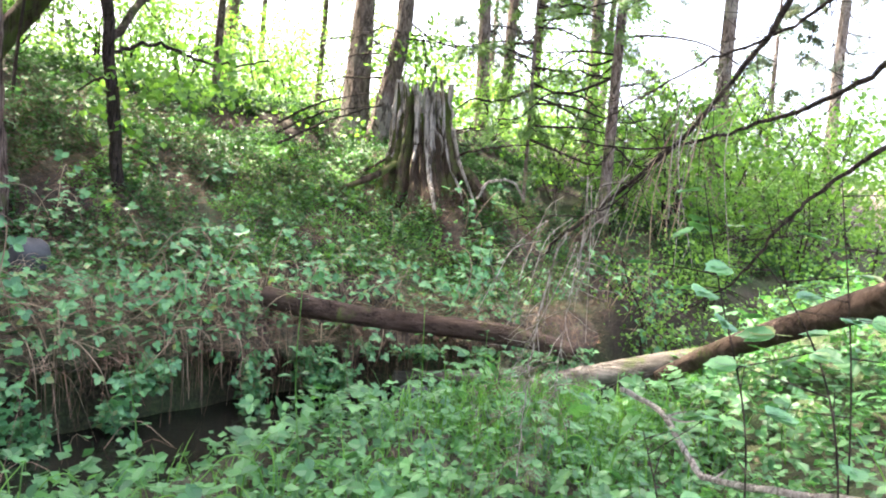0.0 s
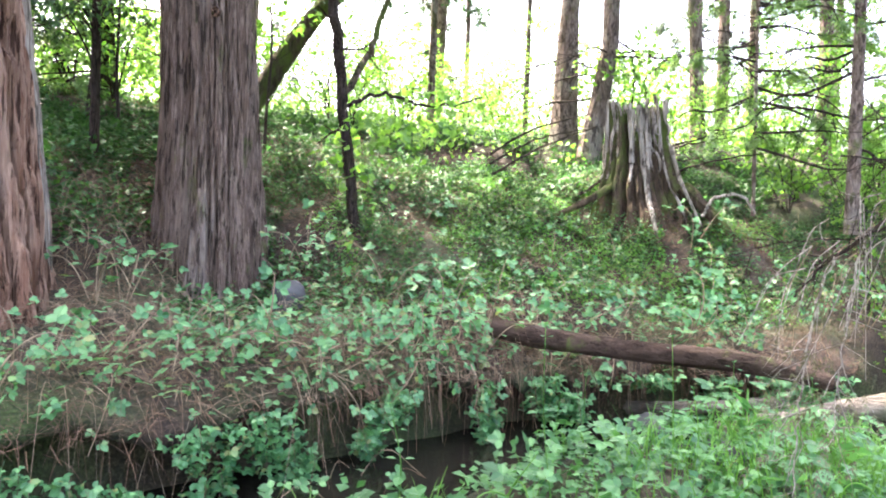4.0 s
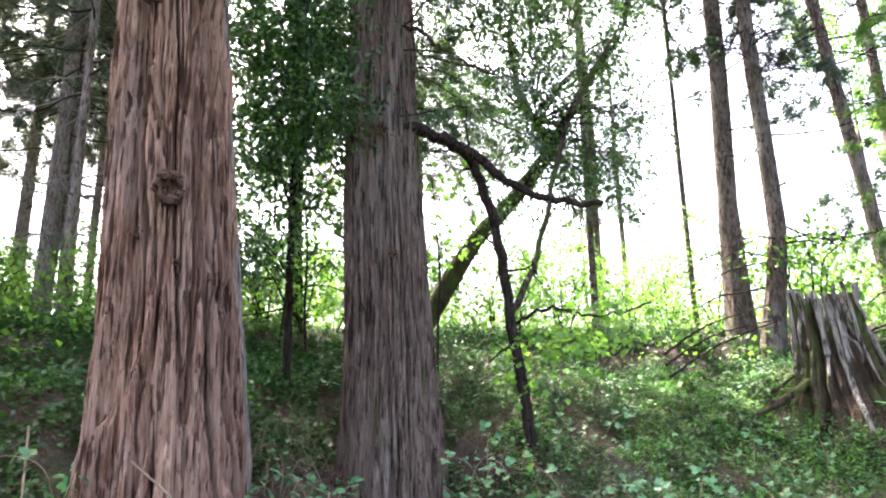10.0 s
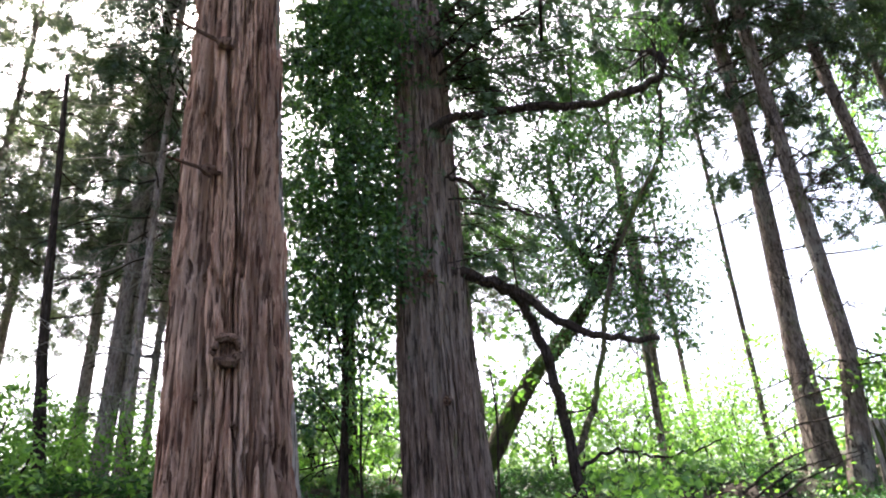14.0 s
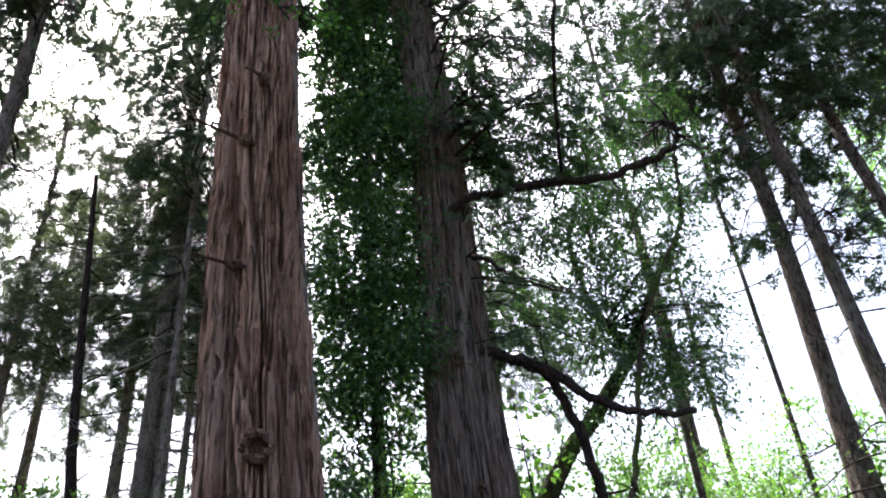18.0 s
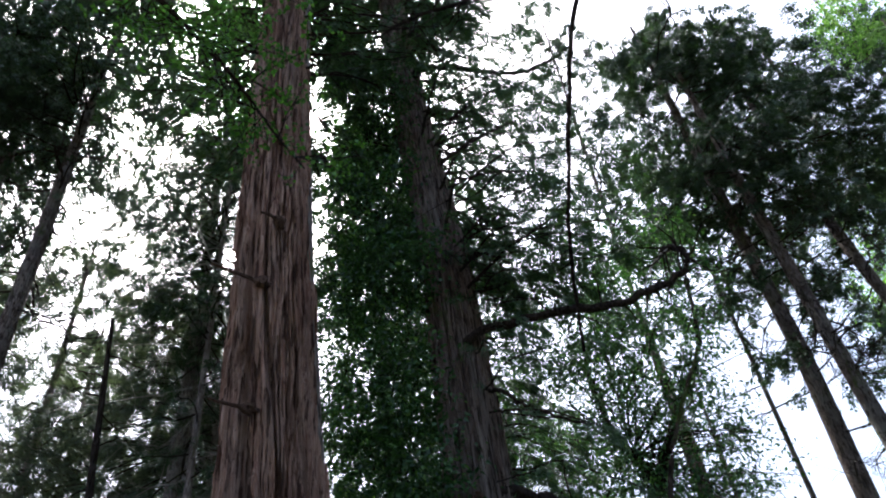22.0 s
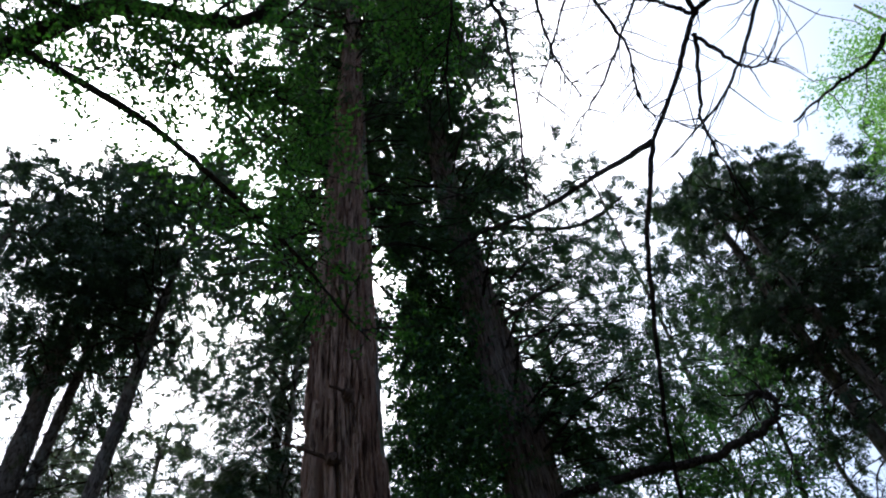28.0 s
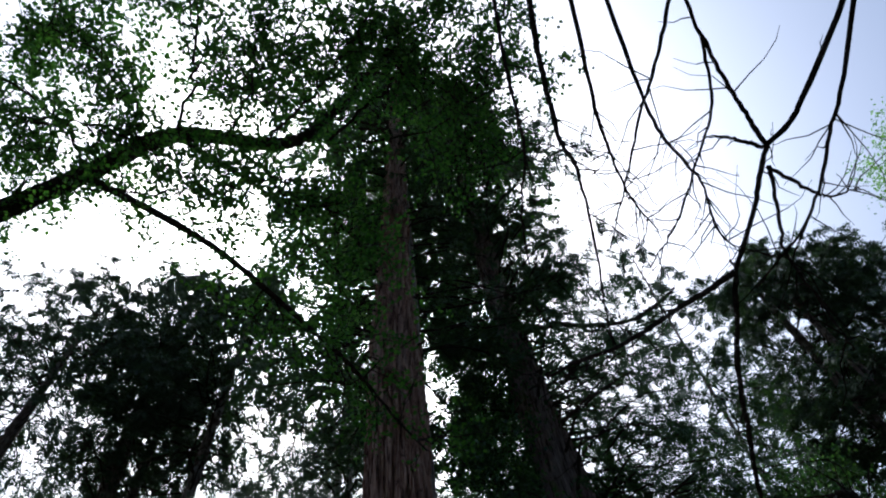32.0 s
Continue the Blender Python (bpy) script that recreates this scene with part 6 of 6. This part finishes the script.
hang([(0.62, 3.32, 1.24), (0.55, 3.3, 1.0), (0.5, 3.24, 0.7), (0.48, 3.2, 0.4), (0.47, 3.15, 0.1)], 0.006, 0.003, 20, 0.3, BARK_GREYTWIG, 130)
hang([(0.72, 3.25, 1.34), (0.66, 3.2, 1.05), (0.62, 3.15, 0.75), (0.6, 3.1, 0.5)], 0.005, 0.002, 16, 0.3, BARK_GREYTWIG, 70)
hang([(1.5, 2.2, 2.5), (1.3, 2.5, 2.1), (1.0, 2.9, 1.95), (0.7, 3.3, 1.75)], 0.009, 0.003, 24, 0.45)
hang([(1.0, 2.99, 1.66), (0.75, 3.2, 1.35), (0.45, 3.4, 1.3), (0.15, 3.6, 1.2)], 0.005, 0.002, 14, 0.4)

# fine dead twigs and brown needle strands that droop from it
for k in range(34):
    u = rng.uniform(0, 1)
    top = np.array([1.28, 2.78, 2.08]) * (1 - u) + np.array([0.5, 3.37, 1.1]) * u + rng.normal(size=3) * [0.07, 0.07, 0.05]
    L = rng.uniform(0.25, 0.75)
    end = top + [rng.normal() * 0.12 - 0.1, rng.normal() * 0.1, -L]
    line = smooth_line([top, top + (end - top) * 0.4 + rng.normal(size=3) * 0.03 + [-0.03, 0, 0.04], end], 10)
    part("twig", *joined([tube(line, np.linspace(0.0032, 0.0012, 10), 4)] + twiggy(line, 4, 0.12, 0.0013)), BARK_GREYTWIG if k % 3 else STRAW, hanging)

# ---- overhead: an alder bough, a hanging vine and a forked dead bough ----
alder = thing("alder_bough", (-4.4, -1.85, 7.0), "leafy bough of a tree reaching overhead", "branch")
AL = smooth_line([(-5.2, -2.4, 6.4), (-4.38, -1.83, 7.0), (-3.84, -1.49, 7.2), (-3.34, -1.15, 7.5), (-2.73, -0.75, 7.8), (-2.48, -0.08, 8.2), (-2.21, 0.2, 8.4), (-1.6, 0.35, 8.8), (-1.0, 0.5, 9.2)], 50)
part("bough", *tube(AL, np.linspace(0.11, 0.03, 50), 9, 0.05), BARK_DARK, alder)
A2 = smooth_line([(-3.32, -1.11, 7.45), (-3.13, -0.54, 7.2), (-3.01, 0.0, 7.0), (-2.99, 0.55, 6.8), (-2.97, 0.99, 6.6), (-2.95, 1.35, 6.4), (-3.02, 1.81, 6.2), (-3.0, 2.1, 6.0)], 40)
part("bough", *tube(A2, np.linspace(0.035, 0.007, 40), 7, 0.05), BARK_DARK, alder)
A3 = smooth_line([(-2.73, -0.75, 7.8), (-2.9, 0.2, 8.2), (-3.2, 0.9, 8.4), (-3.4, 1.5, 8.5)], 30)
part("bough", *tube(A3, np.linspace(0.03, 0.006, 30), 6, 0.05), BARK_DARK, alder)
BOUGHS = (
    ([(-0.40, -0.52, 8.60), (-0.90, 0.28, 8.47), (-1.08, 1.06, 8.33), (-1.49, 1.81, 8.20)], 0.012),
    ([(0.51, 0.47, 8.60), (-0.16, 0.92, 8.50), (-0.84, 1.14, 8.40), (-1.50, 1.48, 8.30)], 0.01),
    ([(-2.36, -0.29, 7.50), (-2.48, 0.22, 7.47), (-2.37, 0.60, 7.43), (-2.52, 1.18, 7.40)], 0.01),
    ([(-0.16, -0.23, 8.40), (-1.04, -0.39, 8.23), (-1.73, -0.42, 8.07), (-2.24, -0.45, 7.90)], 0.01),
    ([(-2.54, -0.72, 7.40), (-2.07, -0.88, 7.57), (-1.59, -1.17, 7.73), (-1.13, -1.45, 7.90)], 0.016),
    ([(-3.04, -1.01, 7.10), (-2.83, -1.53, 7.17), (-2.84, -1.97, 7.23), (-2.93, -2.44, 7.30)], 0.014),
    ([(-2.28, -0.15, 7.60), (-1.69, -0.01, 7.80), (-1.05, -0.02, 8.00), (-0.35, -0.08, 8.20)], 0.016),
    ([(-2.03, 0.33, 7.90), (-1.40, 0.47, 8.07), (-0.81, 0.49, 8.23), (-0.16, 0.32, 8.40)], 0.014),
    ([(-3.25, -1.04, 7.20), (-2.99, -0.58, 7.27), (-2.64, -0.19, 7.33), (-2.22, 0.28, 7.40)], 0.012),
    ([(-2.72, -0.84, 7.20), (-2.44, -1.16, 7.33), (-2.37, -1.56, 7.47), (-2.23, -1.99, 7.60)], 0.012),
    ([(-2.46, -0.44, 7.50), (-2.03, -0.42, 7.67), (-1.70, -0.60, 7.83), (-1.16, -0.71, 8.00)], 0.012),
    ([(-1.87, 0.57, 8.00), (-1.46, 1.03, 8.20), (-0.92, 1.21, 8.40), (-0.47, 1.35, 8.60)], 0.012),
    ([(-3.06, -1.94, 6.90), (-2.82, -1.46, 7.00), (-2.63, -1.03, 7.10), (-2.64, -0.55, 7.20)], 0.009),
    ([(-1.13, -1.45, 7.90), (-1.73, -1.71, 7.83), (-2.52, -1.93, 7.77), (-2.96, -2.24, 7.70)], 0.012),
    ([(-0.94, -0.88, 8.20), (-1.20, -0.03, 8.13), (-1.06, 0.82, 8.07), (-1.18, 1.72, 8.00)], 0.012),
)
ways, rest = [], []
runs = [(AL, 50, 1.0), (A2, 26, 0.6), (A3, 30, 0.8)]
for pts, r in BOUGHS:
    line = smooth_line(pts, 24)
    line[1:-1] += rng.normal(size=line[1:-1].shape) * 0.02
    part("bough", *tube(line, np.linspace(r, 0.004, 24), 6, 0.05), BARK_DARK, alder)
    runs.append((line, 22, 0.6))
for line, n, reach in runs:
    fine = twiggy(line, n, reach, 0.008, ways)
    for v, f in fine[:12]:
        part("twig", v, f, BARK_DARK, alder)
    rest += fine[12:]
shoots, small = rest, []
for way in ways:
    shoots += twiggy(way, 6, 0.45, 0.004, small)
tagged(part("twigwork", *joined(shoots), BARK_DARK, alder), kind="stuff")
at = []
for way in ways + small:
    if rng.uniform() < 0.2:
        continue
    k = rng.integers(9, 22)
    u = rng.uniform(0.15, 1, k) * (len(way) - 1.001)
    lo = u.astype(int)
    at.append(way[lo] + (way[lo + 1] - way[lo]) * (u - lo)[:, None] + rng.normal(size=(k, 3)) * 0.03)
at = np.concatenate(at)
v, f = scatter(SMALL, at, rng.normal(size=at.shape) * [1, 1, 0.5] - [0, 0, 0.3], rng.normal(size=at.shape) * 0.5 + [0, 0, 1], 0.041 * rng.uniform(0.6, 1.3, len(at)), 0.8)
tagged(part("foliage", v, f, LEAF_ALDER, alder), kind="stuff")

vine = thing("hanging_vine", (0.207, -0.065, 2.553), "dark bare bough with a vine-like stem hanging down", "branch")
for pts, r0, r1, n, reach in (
    ([(0.207, -0.065, 2.553), (0.118, -0.019, 2.523), (0.029, 0.006, 2.490), (-0.005, 0.019, 2.488), (-0.034, 0.022, 2.490), (-0.063, 0.039, 2.481), (-0.090, 0.055, 2.472), (-0.141, 0.077, 2.456)], 0.0032, 0.0026, 6, 0.06),
    ([(-0.141, 0.077, 2.456), (-0.173, 0.102, 2.435), (-0.214, 0.141, 2.417), (-0.257, 0.196, 2.397), (-0.301, 0.258, 2.386), (-0.356, 0.336, 2.367), (-0.411, 0.427, 2.344), (-0.457, 0.506, 2.304)], 0.003, 0.0022, 6, 0.05),
    ([(-0.141, 0.077, 2.456), (-0.176, 0.071, 2.457), (-0.214, 0.061, 2.457), (-0.276, 0.052, 2.464), (-0.321, 0.038, 2.476), (-0.348, 0.031, 2.479), (-0.387, 0.025, 2.484)], 0.0037, 0.0011, 16, 0.105),
    ([(-0.034, 0.022, 2.490), (-0.051, -0.008, 2.506), (-0.065, -0.023, 2.514)], 0.0023, 0.0008, 3, 0.045),
    ([(-0.047, 0.033, 2.484), (-0.037, 0.074, 2.459), (-0.030, 0.085, 2.450), (-0.009, 0.093, 2.442)], 0.0021, 0.0008, 5, 0.060),
    ([(0.151, -0.069, 2.492), (0.048, 0.022, 2.477), (0.012, 0.046, 2.470), (-0.030, 0.073, 2.458), (-0.070, 0.090, 2.449), (-0.101, 0.094, 2.447), (-0.139, 0.098, 2.442)], 0.0026, 0.0009, 10, 0.090),
    ([(-0.045, 0.034, 2.483), (-0.080, 0.077, 2.459), (-0.096, 0.095, 2.446), (-0.110, 0.143, 2.408), (-0.120, 0.175, 2.379)], 0.0023, 0.0008, 8, 0.090),
    ([(-0.021, -0.242, 2.574), (-0.107, -0.121, 2.551), (-0.129, -0.086, 2.539), (-0.154, -0.038, 2.518), (-0.161, 0.005, 2.496)], 0.0026, 0.0008, 12, 0.090),
    ([(-0.004, -0.224, 2.571), (-0.074, -0.087, 2.540), (-0.090, -0.047, 2.525), (-0.097, 0.002, 2.502), (-0.121, 0.041, 2.480), (-0.124, 0.065, 2.465)], 0.0023, 0.0008, 12, 0.090),
    ([(-0.047, -0.271, 2.579), (-0.137, -0.152, 2.558), (-0.160, -0.117, 2.547), (-0.172, -0.086, 2.535), (-0.225, -0.020, 2.499), (-0.274, 0.033, 2.459)], 0.0034, 0.0009, 16, 0.090),
    ([(0.129, 0.108, 2.395), (0.080, 0.118, 2.404), (0.063, 0.122, 2.406), (0.040, 0.132, 2.403), (0.009, 0.132, 2.409), (-0.037, 0.137, 2.412)], 0.0034, 0.0011, 6, 0.060),
    ([(-0.034, 0.022, 2.490), (-0.020, -0.021, 2.510), (0.004, -0.090, 2.535), (0.043, -0.185, 2.556)], 0.0026, 0.0018, 6, 0.075),
    ([(0.029, -0.147, 2.550), (-0.037, -0.104, 2.544), (-0.091, -0.077, 2.537), (-0.157, -0.041, 2.519), (-0.207, -0.017, 2.501)], 0.0023, 0.0008, 12, 0.090),
    ([(0.004, -0.090, 2.535), (-0.037, -0.038, 2.519), (-0.093, -0.008, 2.508), (-0.145, 0.013, 2.494), (-0.196, 0.022, 2.483)], 0.0019, 0.0008, 10, 0.075),
    ([(-0.067, -0.293, 2.583), (-0.138, -0.210, 2.571), (-0.186, -0.146, 2.552), (-0.237, -0.109, 2.532), (-0.277, -0.067, 2.507)], 0.0023, 0.0008, 12, 0.090),
):
    line = smooth_line(pts, 34)
    line[1:-1] += rng.normal(size=line[1:-1].shape) * 0.0006
    bough = part("bough", *tube(line, np.linspace(r0, r1, 34), 6, 0.08), BARK_DARK, vine)
    for v, f in twiggy(line, int(n * 1.6), reach, 0.0009):
        part("twig", v, f, BARK_DARK, bough)
